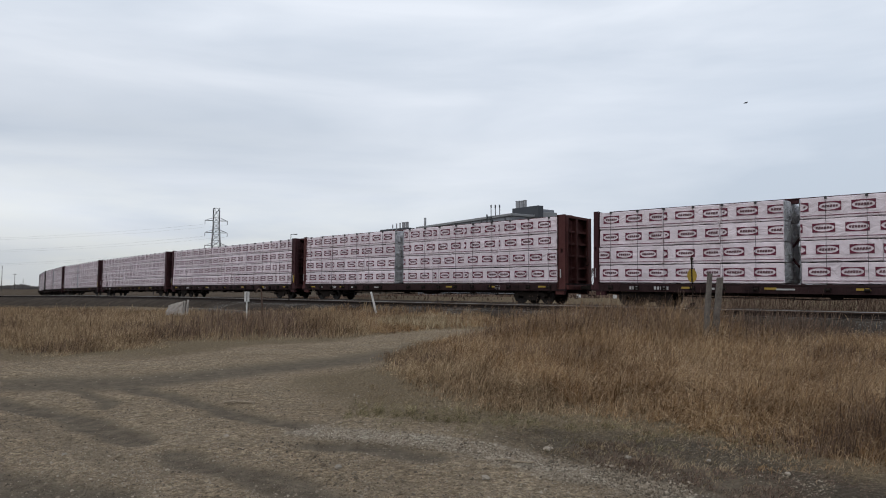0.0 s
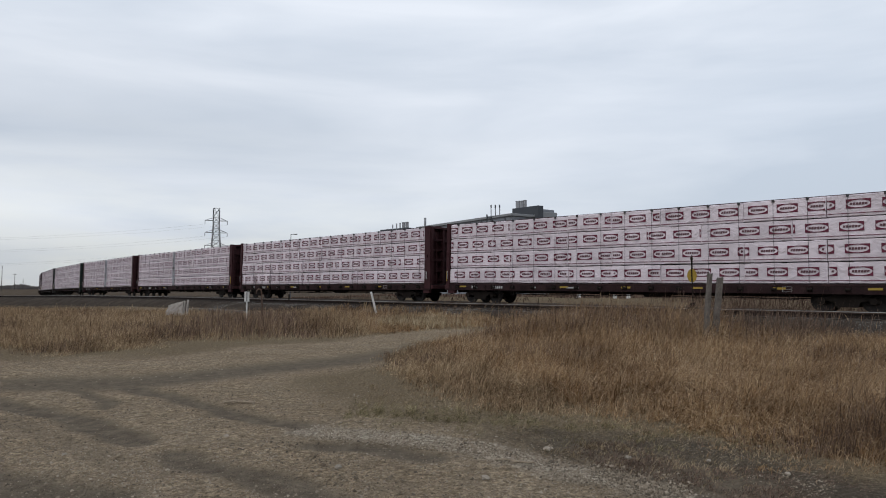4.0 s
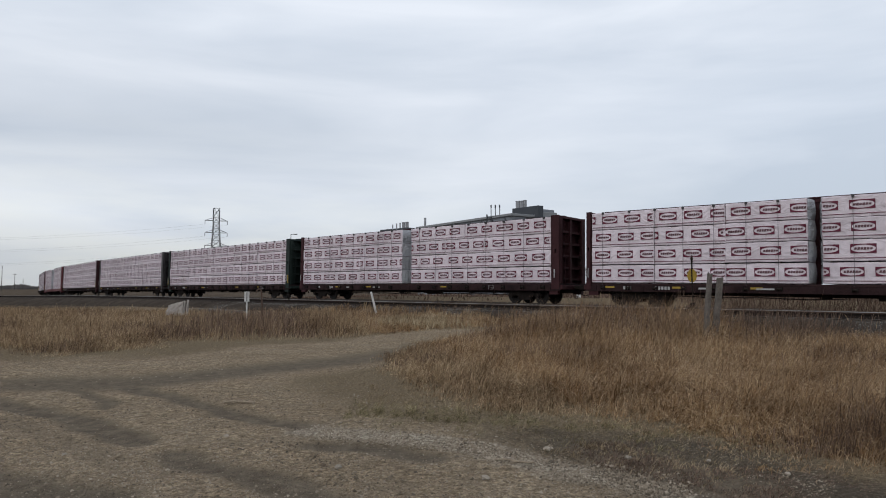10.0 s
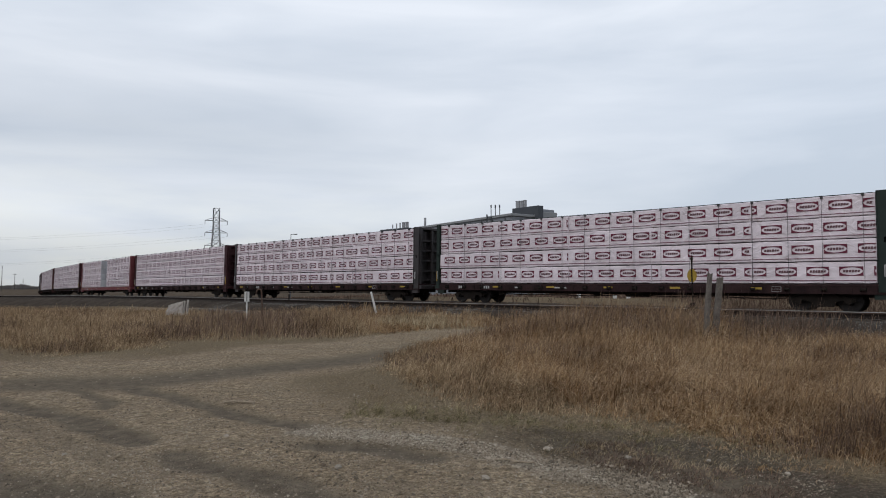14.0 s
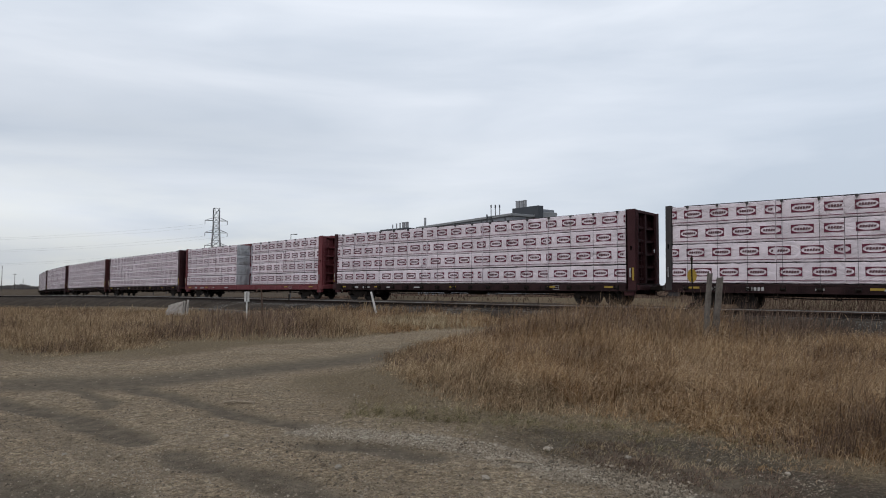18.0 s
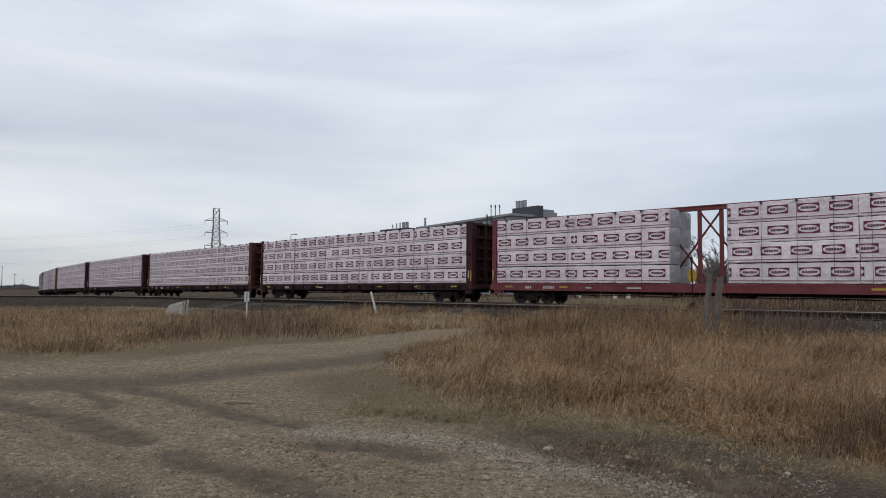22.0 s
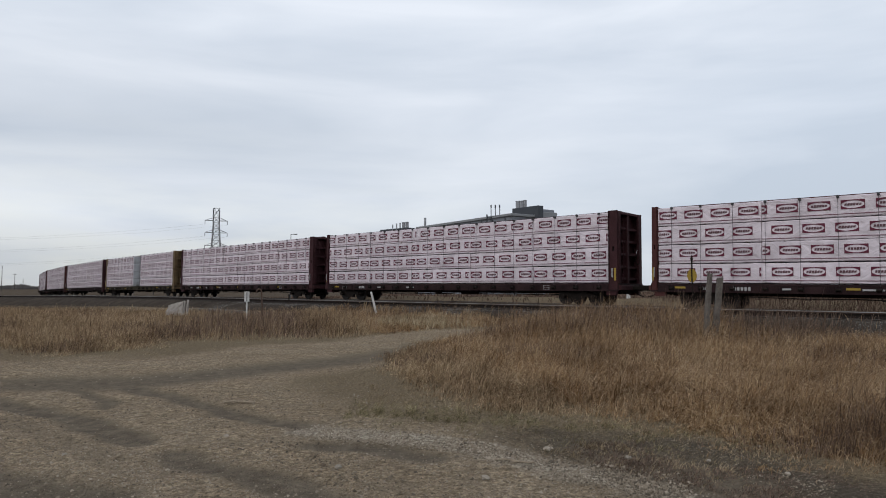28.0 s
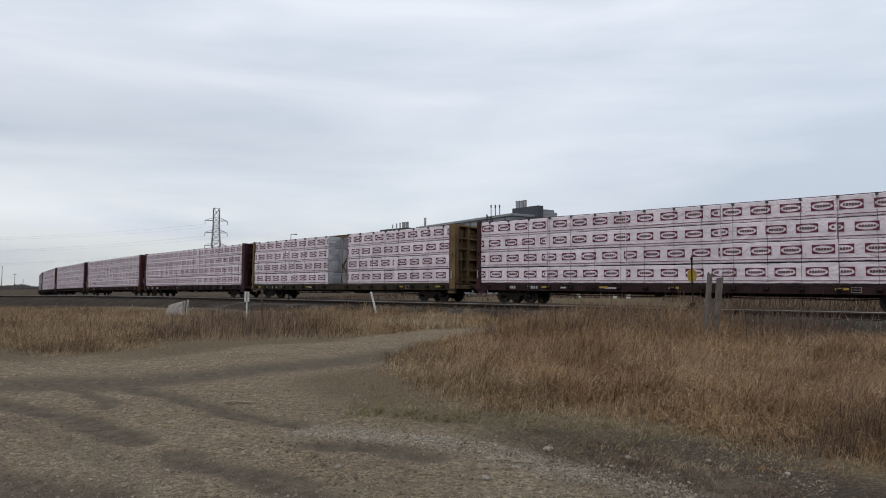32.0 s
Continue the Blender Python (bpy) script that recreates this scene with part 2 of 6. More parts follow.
# ---- plan: the two tracks ----
GAUGE = 1.435
LOAD_HALF = 1.32      # half the width of a loaded car
DECK = 1.15           # load's underside above the rail
CANT = 0.0144


def heading(s):
    s = min(max(s, -165.0), 32.0) / 100
    return -0.7441 + 0.1369 * s - 0.0375 * s * s


def trace(head, x, y, lo, hi, step=0.5):
    """Plan of a track by its heading, through (x, y) at s = 0: arrays of s, x, y."""
    pts = {0.0: (x, y)}
    for sign, end in ((1, hi), (-1, lo)):
        px, py, s = x, y, 0.0
        while s * sign < end * sign:
            a = head(s + sign * step / 2)
            px, py, s = px + sign * step * math.cos(a), py + sign * step * math.sin(a), s + sign * step
            pts[s] = (px, py)
    ss = sorted(pts)
    return np.array(ss), np.array([pts[s][0] for s in ss]), np.array([pts[s][1] for s in ss])


MAIN = trace(heading, -1.984 + 0.677 * LOAD_HALF, 41.297 + 0.736 * LOAD_HALF, -560, 420)


def main_rail(s):
    q = min(max(s, -150.0), 40.0) / 100
    return 0.617 + 0.0313 * q - 0.5785 * q * q - 0.10 * min(max(s / 26, 0.0), 1.4) ** 2


def near_heading(u):
    return -0.735 + min(max(-30 - u, 0.0), 75.0) / 230.0


NEAR = trace(near_heading, -1.984 - 0.677 * 3.84, 41.297 - 0.736 * 3.84, -420, 420)


def near_rail(u):
    q = min(max(-20 - u, 0.0), 70.0) / 50
    return 0.68 - 0.26 * q * q


def on_track(track, rail, s):
    """Centre of the track at rail height, and its heading, at s."""
    x, y = np.interp(s, track[0], track[1]), np.interp(s, track[0], track[2])
    x2, y2 = np.interp(s + 0.5, track[0], track[1]), np.interp(s + 0.5, track[0], track[2])
    return x, y, rail(s), math.atan2(y2 - y, x2 - x)

# ---- ground ----


def smooth(a, b, x):
    t = np.clip((np.asarray(x, float) - a) / (b - a), 0, 1)
    return t * t * (3 - 2 * t)


def ground_z(x, y):
    """Height of the open ground: level yard that falls a little towards the far fields."""
    d = np.hypot(x, y)
    z = -1.2 * smooth(38, 150, d) * smooth(15, -40, x)
    # low bank behind the busy track
    off = (x + 1.1) * 0.677 + (y - 42.3) * 0.736
    z = z + 0.75 * np.exp(-((off - 11) / 3.2) ** 2) * smooth(-22, -4, x) * (1 - smooth(120, 180, x))
    z = z + 0.05 * np.sin(x * 0.35 + 1.3) * np.sin(y * 0.31) * smooth(3, 12, d)
    return z


def polygon_mask(x, y, poly, soft=0.8):
    """1 inside a closed outline given in metres, fading over soft metres at its edge."""
    x, y = np.asarray(x, float), np.asarray(y, float)
    inside = np.zeros(x.shape, bool)
    dist = np.full(x.shape, 1e9)
    for (x0, y0), (x1, y1) in zip(poly, poly[1:] + poly[:1]):
        cross = (y0 > y) != (y1 > y)
        with np.errstate(divide="ignore", invalid="ignore"):
            xi = (x1 - x0) * (y - y0) / ((y1 - y0) if y1 != y0 else 1e-9) + x0
        inside ^= cross & (x < xi)
        dx, dy = x1 - x0, y1 - y0
        t = np.clip(((x - x0) * dx + (y - y0) * dy) / (dx * dx + dy * dy), 0, 1)
        dist = np.minimum(dist, np.hypot(x - x0 - t * dx, y - y0 - t * dy))
    return np.clip(0.5 + np.where(inside, dist, -dist) / soft, 0, 1)


def line_mask(x, y, line, half, soft):
    """1 along a bent line of half width, fading over soft metres."""
    x, y = np.asarray(x, float), np.asarray(y, float)
    dist = np.full(x.shape, 1e9)
    for (x0, y0), (x1, y1) in zip(line, line[1:]):
        dx, dy = x1 - x0, y1 - y0
        t = np.clip(((x - x0) * dx + (y - y0) * dy) / (dx * dx + dy * dy), 0, 1)
        dist = np.minimum(dist, np.hypot(x - x0 - t * dx, y - y0 - t * dy))
    return 1 - smooth(half, half + soft, dist)


def wobble(x, y, scale, seed):
    """Smooth irregular values in about -1 to 1."""
    a = np.zeros(np.shape(x))
    rng = np.random.RandomState(seed)
    for i in range(7):
        k, p = rng.normal(size=2) * (1.0 + 0.5 * i) / scale, rng.rand() * 6.28
        a = a + np.sin(x * k[0] + y * k[1] + p) / (1 + 0.35 * i)
    return a / 2.6


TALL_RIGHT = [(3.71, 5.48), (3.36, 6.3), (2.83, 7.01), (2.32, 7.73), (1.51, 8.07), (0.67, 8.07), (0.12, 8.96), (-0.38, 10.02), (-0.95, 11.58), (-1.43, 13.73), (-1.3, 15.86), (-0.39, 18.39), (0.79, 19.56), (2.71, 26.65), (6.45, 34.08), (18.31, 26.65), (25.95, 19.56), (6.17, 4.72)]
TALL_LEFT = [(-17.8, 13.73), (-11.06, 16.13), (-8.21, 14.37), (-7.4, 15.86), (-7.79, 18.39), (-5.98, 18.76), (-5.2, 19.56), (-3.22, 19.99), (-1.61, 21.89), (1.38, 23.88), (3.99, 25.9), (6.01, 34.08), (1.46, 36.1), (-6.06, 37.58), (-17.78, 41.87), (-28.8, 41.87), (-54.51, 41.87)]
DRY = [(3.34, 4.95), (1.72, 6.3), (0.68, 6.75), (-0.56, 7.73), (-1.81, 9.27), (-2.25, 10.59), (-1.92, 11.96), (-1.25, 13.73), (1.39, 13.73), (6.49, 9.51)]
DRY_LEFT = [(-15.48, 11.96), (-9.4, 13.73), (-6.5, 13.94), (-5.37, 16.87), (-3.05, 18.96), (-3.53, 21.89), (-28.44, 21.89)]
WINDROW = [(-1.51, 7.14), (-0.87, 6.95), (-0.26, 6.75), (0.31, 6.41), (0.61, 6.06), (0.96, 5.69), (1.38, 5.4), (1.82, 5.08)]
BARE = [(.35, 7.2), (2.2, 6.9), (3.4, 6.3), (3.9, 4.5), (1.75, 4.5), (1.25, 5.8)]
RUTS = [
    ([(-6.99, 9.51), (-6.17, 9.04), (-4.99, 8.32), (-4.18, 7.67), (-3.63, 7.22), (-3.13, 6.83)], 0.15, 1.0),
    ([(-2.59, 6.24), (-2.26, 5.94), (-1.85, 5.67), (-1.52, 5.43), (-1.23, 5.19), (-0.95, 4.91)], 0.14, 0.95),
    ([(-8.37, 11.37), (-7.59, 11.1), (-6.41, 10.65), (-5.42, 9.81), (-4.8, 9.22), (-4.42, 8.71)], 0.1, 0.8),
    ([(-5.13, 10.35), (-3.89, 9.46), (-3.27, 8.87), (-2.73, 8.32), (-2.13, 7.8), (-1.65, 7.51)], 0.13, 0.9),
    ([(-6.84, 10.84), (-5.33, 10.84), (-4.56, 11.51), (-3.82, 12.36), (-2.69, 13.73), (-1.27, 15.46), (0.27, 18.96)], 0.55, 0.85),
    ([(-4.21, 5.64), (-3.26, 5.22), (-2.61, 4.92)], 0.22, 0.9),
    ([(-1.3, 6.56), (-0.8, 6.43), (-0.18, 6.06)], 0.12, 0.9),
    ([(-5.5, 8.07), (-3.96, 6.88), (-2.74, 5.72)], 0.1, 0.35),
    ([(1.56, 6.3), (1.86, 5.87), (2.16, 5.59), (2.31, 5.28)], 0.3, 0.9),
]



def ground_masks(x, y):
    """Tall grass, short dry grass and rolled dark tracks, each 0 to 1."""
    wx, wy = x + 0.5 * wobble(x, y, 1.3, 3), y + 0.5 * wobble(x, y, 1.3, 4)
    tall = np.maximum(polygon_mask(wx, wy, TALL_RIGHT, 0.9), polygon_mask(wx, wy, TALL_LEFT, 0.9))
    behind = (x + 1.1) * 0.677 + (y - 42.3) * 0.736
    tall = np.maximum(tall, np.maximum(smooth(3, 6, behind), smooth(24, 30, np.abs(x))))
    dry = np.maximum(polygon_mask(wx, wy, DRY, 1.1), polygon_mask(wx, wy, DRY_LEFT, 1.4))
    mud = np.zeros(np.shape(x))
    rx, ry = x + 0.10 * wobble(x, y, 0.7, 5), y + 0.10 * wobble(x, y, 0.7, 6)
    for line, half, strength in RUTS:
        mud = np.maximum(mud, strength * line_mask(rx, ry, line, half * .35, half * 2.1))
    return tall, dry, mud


def graded(fine, step, lo, hi):
    """Grid lines: step apart inside fine, then ever wider out to lo and hi."""
    out = list(np.arange(fine[0], fine[1] + step / 2, step))
    for sign, end in ((-1, lo), (1, hi)):
        c, d, more = (out[0] if sign < 0 else out[-1]), step, []
        while c * sign < end * sign:
            d *= 1.05
            c += sign * d
            more.append(c)
        out = more[::-1] + out if sign < 0 else out + more
    return np.array(out)


def ground_material():
    m = bpy.data.materials.new("gravel_dirt_and_dry_grass")
    m.use_nodes = True
    nt, ln = m.node_tree.nodes, m.node_tree.links
    b = nt["Principled BSDF"]
    b.inputs["Roughness"].default_value = 0.95
    b.inputs["Specular IOR Level"].default_value = 0.05
    co = nt.new("ShaderNodeTexCoord")

    def tex(scale, detail, rough=0.6):
        n = nt.new("ShaderNodeTexNoise")
        n.inputs["Scale"].default_value, n.inputs["Detail"].default_value, n.inputs["Roughness"].default_value = scale, detail, rough
        ln.new(co.outputs["Object"], n.inputs["Vector"])
        return n

    def ramp(src, stops):
        r = nt.new("ShaderNodeValToRGB")
        while len(r.color_ramp.elements) < len(stops):
            r.color_ramp.elements.new(0.5)
        for e, (p, c) in zip(r.color_ramp.elements, stops):
            e.position, e.color = p, (*c, 1)
        ln.new(src, r.inputs["Fac"])
        return r.outputs["Color"]

    def mixed(fac, a, c, mode="MIX"):
        x = nt.new("ShaderNodeMix")
        x.data_type, x.blend_type = "RGBA", mode
        ln.new(fac, x.inputs["Factor"]) if not isinstance(fac, float) else None
        if isinstance(fac, float):
            x.inputs["Factor"].default_value = fac
        ln.new(a, x.inputs["A"])
        ln.new(c, x.inputs["B"])
        return x.outputs["Result"]

    fine, mid, broad = tex(26, 8, 0.82), tex(5.5, 7, 0.68), tex(0.55, 6)
    lumps = tex(11, 8, 0.78)
    pebble = nt.new("ShaderNodeTexVoronoi")
    pebble.inputs["Scale"].default_value = 34
    ln.new(co.outputs["Object"], pebble.inputs["Vector"])
    gravel = ramp(fine.outputs["Fac"], [(0.36, (0.135, 0.106, 0.075)), (0.50, (0.385, 0.308, 0.222)), (0.64, (0.72, 0.61, 0.47))])
    stones = ramp(pebble.outputs["Color"], [(0.2, (0.175, 0.133, 0.089)), (0.70, (0.370, 0.290, 0.204)), (0.95, (0.64, 0.54, 0.40))])
    gravel = mixed(0.45, gravel, stones)
    gravel = mixed(0.75, gravel, ramp(broad.outputs["Fac"], [(0.3, (0.64, 0.60, 0.56)), (0.68, (1, 1, 1))]), "MULTIPLY")
    gravel = mixed(0.8, gravel, ramp(mid.outputs["Fac"], [(0.32, (0.62, 0.60, 0.57)), (0.62, (1.24, 1.22, 1.17))]), "MULTIPLY")
    gravel = mixed(0.9, gravel, ramp(lumps.outputs["Fac"], [(0.34, (0.42, 0.40, 0.37)), (0.50, (0.96, 0.95, 0.93)), (0.66, (1.45, 1.42, 1.36))]), "MULTIPLY")
    packed = ramp(mid.outputs["Fac"], [(0.3, (0.100, 0.080, 0.058)), (0.7, (0.228, 0.184, 0.135))])
    thatch = ramp(fine.outputs["Fac"], [(0.34, (0.080, 0.060, 0.038)), (0.52, (0.205, 0.155, 0.098)), (0.68, (0.40, 0.315, 0.205))])
    field = ramp(broad.outputs["Fac"], [(0.35, (0.050, 0.036, 0.025)), (0.65, (0.110, 0.082, 0.056))])

    def attr(name):
        a = nt.new("ShaderNodeAttribute")
        a.attribute_name = name
        return a.outputs["Fac"]

    def ragged(fac, amount=0.5, lo=0.25, hi=0.75):
        """Breaks up the edge of a zone with noise."""
        k = nt.new("ShaderNodeMath")
        k.operation = "MULTIPLY_ADD"
        ln.new(mid.outputs["Fac"], k.inputs[0])
        k.inputs[1].default_value, k.inputs[2].default_value = amount * 2, -amount
        a = nt.new("ShaderNodeMath")
        a.operation = "ADD"
        ln.new(fac, a.inputs[0])
        ln.new(k.outputs[0], a.inputs[1])
        r = nt.new("ShaderNodeMapRange")
        r.inputs["From Min"].default_value, r.inputs["From Max"].default_value = lo, hi
        ln.new(a.outputs[0], r.inputs["Value"])
        return r.outputs[0]

    soil = ramp(fine.outputs["Fac"], [(0.36, (0.125, 0.096, 0.066)), (0.64, (0.400, 0.315, 0.222))])
    patch = nt.new("ShaderNodeMapRange")
    patch.inputs["From Min"].default_value, patch.inputs["From Max"].default_value = 0.44, 0.66
    worn = tex(2.6, 8, 0.70)
    ln.new(worn.outputs["Fac"], patch.inputs["Value"])
    gravel = mixed(patch.outputs[0], gravel, soil)
    fresh = ramp(pebble.outputs["Color"], [(0.2, (0.20, 0.165, 0.125)), (0.6, (0.36, 0.305, 0.235)), (0.95, (0.56, 0.50, 0.40))])
    c = mixed(ragged(attr("dry"), 0.7), gravel, thatch)
    humus = ramp(fine.outputs["Fac"], [(0.35, (0.050, 0.040, 0.029)), (0.52, (0.105, 0.085, 0.062)), (0.68, (0.22, 0.182, 0.138))])
    c = mixed(ragged(attr("soil"), 0.55, 0.1, 0.9), c, humus)
    c = mixed(ragged(attr("loose"), 0.8), c, fresh)
    c = mixed(ragged(attr("mud"), 0.65, 0.05, 0.85), c, packed)
    c = mixed(ragged(attr("tall"), 0.4), c, thatch)
    c = mixed(attr("far"), c, field)
    ln.new(c, b.inputs["Base Color"])
    add = nt.new("ShaderNodeMath")
    add.operation = "MULTIPLY_ADD"
    ln.new(pebble.outputs["Distance"], add.inputs[0])
    add.inputs[1].default_value = -0.9
    ln.new(lumps.outputs["Fac"], add.inputs[2])
    bp = nt.new("ShaderNodeBump")
    bp.inputs["Strength"].default_value, bp.inputs["Distance"].default_value = 1.0, 0.05
    ln.new(add.outputs[0], bp.inputs["Height"])
    ln.new(bp.outputs["Normal"], b.inputs["Normal"])
    return m


def relief(x, y, tall, mud):
    """Pressed ruts and small unevenness of the yard."""
    near = np.hypot(x, y) < 22
    return (-0.040 * mud * (1 - tall) + near * (0.012 * wobble(x, y, 0.25, 9) + (1 - .7 * mud) * (0.007 * wobble(x, y, 0.09, 10) + 0.005 * wobble(x, y, 0.05, 11))))


def build_ground():
    gx, gy = graded((-9, 6.5), 0.06, -3200, 3200), graded((4, 14), 0.06, -3200, 3200)
    X, Y = np.meshgrid(gx, gy)
    tall, dry, mud = ground_masks(X, Y)
    Z = ground_z(X, Y) + relief(X, Y, tall, mud)
    nx, ny = len(gx), len(gy)
    idx = np.arange(nx * ny).reshape(ny, nx)
    quads = np.stack([idx[:-1, :-1], idx[:-1, 1:], idx[1:, 1:], idx[1:, :-1]], -1).reshape(-1, 4)
    me = cloud("ground", np.stack([X, Y, Z], -1).reshape(-1, 3), quads, ground_material(), True)
    far = smooth(42, 70, np.hypot(X, Y))
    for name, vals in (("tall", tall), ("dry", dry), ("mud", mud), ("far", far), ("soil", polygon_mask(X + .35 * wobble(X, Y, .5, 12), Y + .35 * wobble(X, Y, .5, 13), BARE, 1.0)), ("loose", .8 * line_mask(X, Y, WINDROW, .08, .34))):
        a = me.attributes.new(name, "FLOAT", "POINT")
        a.data.foreach_set("value", np.asarray(vals, np.float32).ravel())
    tagged(new("ground", me), "gravel yard with tyre ruts, turning to dry prairie grass", "ground", kind="structure")


build_ground()


# ---- tracks ----


def sweep(track, rail, s0, s1, step, section, mat, name):
    """A section of (sideways, up) corners drawn along a track; closed at the ends."""
    ss = np.arange(s0, s1 + step / 2, step)
    verts = []
    for s in ss:
        x, y, z, a = on_track(track, rail, s)
        nx, ny = -math.sin(a), math.cos(a)
        verts += [(x + nx * o, y + ny * o, z + h) for o, h in section]
    k = len(section)
    faces = []
    for i in range(len(ss) - 1):
        for j in range(k):
            j2 = (j + 1) % k
            faces.append((i * k + j, i * k + j2, (i + 1) * k + j2, (i + 1) * k + j))
    return cloud(name, verts, faces, mat)


def build_track(name, track, rail, s0, s1, ties, label, number, head_mats):
    base = empty(name)
    x, y, z, a = on_track(track, rail, 0)
    tagged(base, label, "railway track", kind="structure")
    w = GAUGE / 2
    for o, head_mat in zip((-w, w), head_mats):
        prof = [(o - .07, -.165), (o + .07, -.165), (o + .07, -.15), (o + .012, -.13), (o + .012, -.05), (o + .034, -.040), (o + .034, -.008), (o - .034, -.008), (o - .034, -.040), (o - .012, -.05), (o - .012, -.13), (o - .07, -.15)]
        part("rail", sweep(track, rail, s0, s1, 2.0, prof, M_RAIL_DARK if head_mat is M_RAIL_DARK else M_RAIL, "rail"), None, base)
        head = [(o - .037, -.024), (o + .037, -.024), (o + .037, -.006), (o + .028, 0), (o - .028, 0), (o - .037, -.006)]
        part("rail_head", sweep(track, rail, s0, s1, 2.0, head, head_mat, "rail_head"), None, base, "worn bright running surface")
    bm = bmesh.new()
    box(bm, -.115, .115, -1.3, 1.3, -.36, -.166)
    me = mesh_of("tie", bevelled(bm, .012), M_TIE)
    rng = random.Random(number)
    for i in range(int((ties[1] - ties[0]) / 0.55)):
        s = ties[0] + i * 0.55
        x, y, z, a = on_track(track, rail, s)
        part("tie", me, None, base, m=Matrix.Translation((x, y, z)) @ Matrix.Rotation(a + rng.gauss(0, .012), 4, "Z"))
    return base


def build_ballast(name, track, rail, s0, s1, label):
    ss = np.arange(s0, s1, 1.0)
    rng = np.random.RandomState(5)
    offs = [-4.6, -3.4, -2.3, -1.75, -0.9, 0, 0.9, 1.75, 2.3, 3.4, 4.6]
    ups = [-1.9, -0.95, -0.42, -0.235, -0.20, -0.20, -0.20, -0.235, -0.42, -0.95, -1.9]
    verts = []
    for s in ss:
        x, y, z, a = on_track(track, rail, s)
        nx, ny = -math.sin(a), math.cos(a)
        for o, h in zip(offs, ups):
            e = rng.normal(0, 0.03, 3)
            verts.append((x + nx * o + e[0], y + ny * o + e[1], z + h + e[2] * 0.5))
    k = len(offs)
    idx = np.arange(len(verts)).reshape(-1, k)
    quads = np.stack([idx[:-1, :-1], idx[1:, :-1], idx[1:, 1:], idx[:-1, 1:]], -1).reshape(-1, 4)
    tagged(new(name, cloud(name, verts, quads, M_BALLAST, True)), label, "ballast", kind="structure")


build_ballast("ballast_bed", MAIN, main_rail, -300, 200, "grey crushed-stone bed under the busy track")
build_ballast("ballast_bed", NEAR, near_rail, -300, 200, "grey crushed-stone bed under the idle track")
build_track("railway_track", MAIN, main_rail, -300, 200, (-70, 60), "curved track of rusty rails on dark ties under the train", 1, (M_RAILTOP, M_RAILTOP))
build_track("railway_track", NEAR, near_rail, -300, 200, (-70, 50), "empty track with bright rail heads on dark timber ties", 2, (M_RAIL_DARK, M_RAILNEAR))

# ---- the train ----
PITCH, SPEED = 24.75, 9.838
HALF_LOAD = 11.2
# the load sits a little towards one end; that end's bulkhead is the thinner one
LOAD_BACK, LOAD_FRONT = 11.36, 11.16


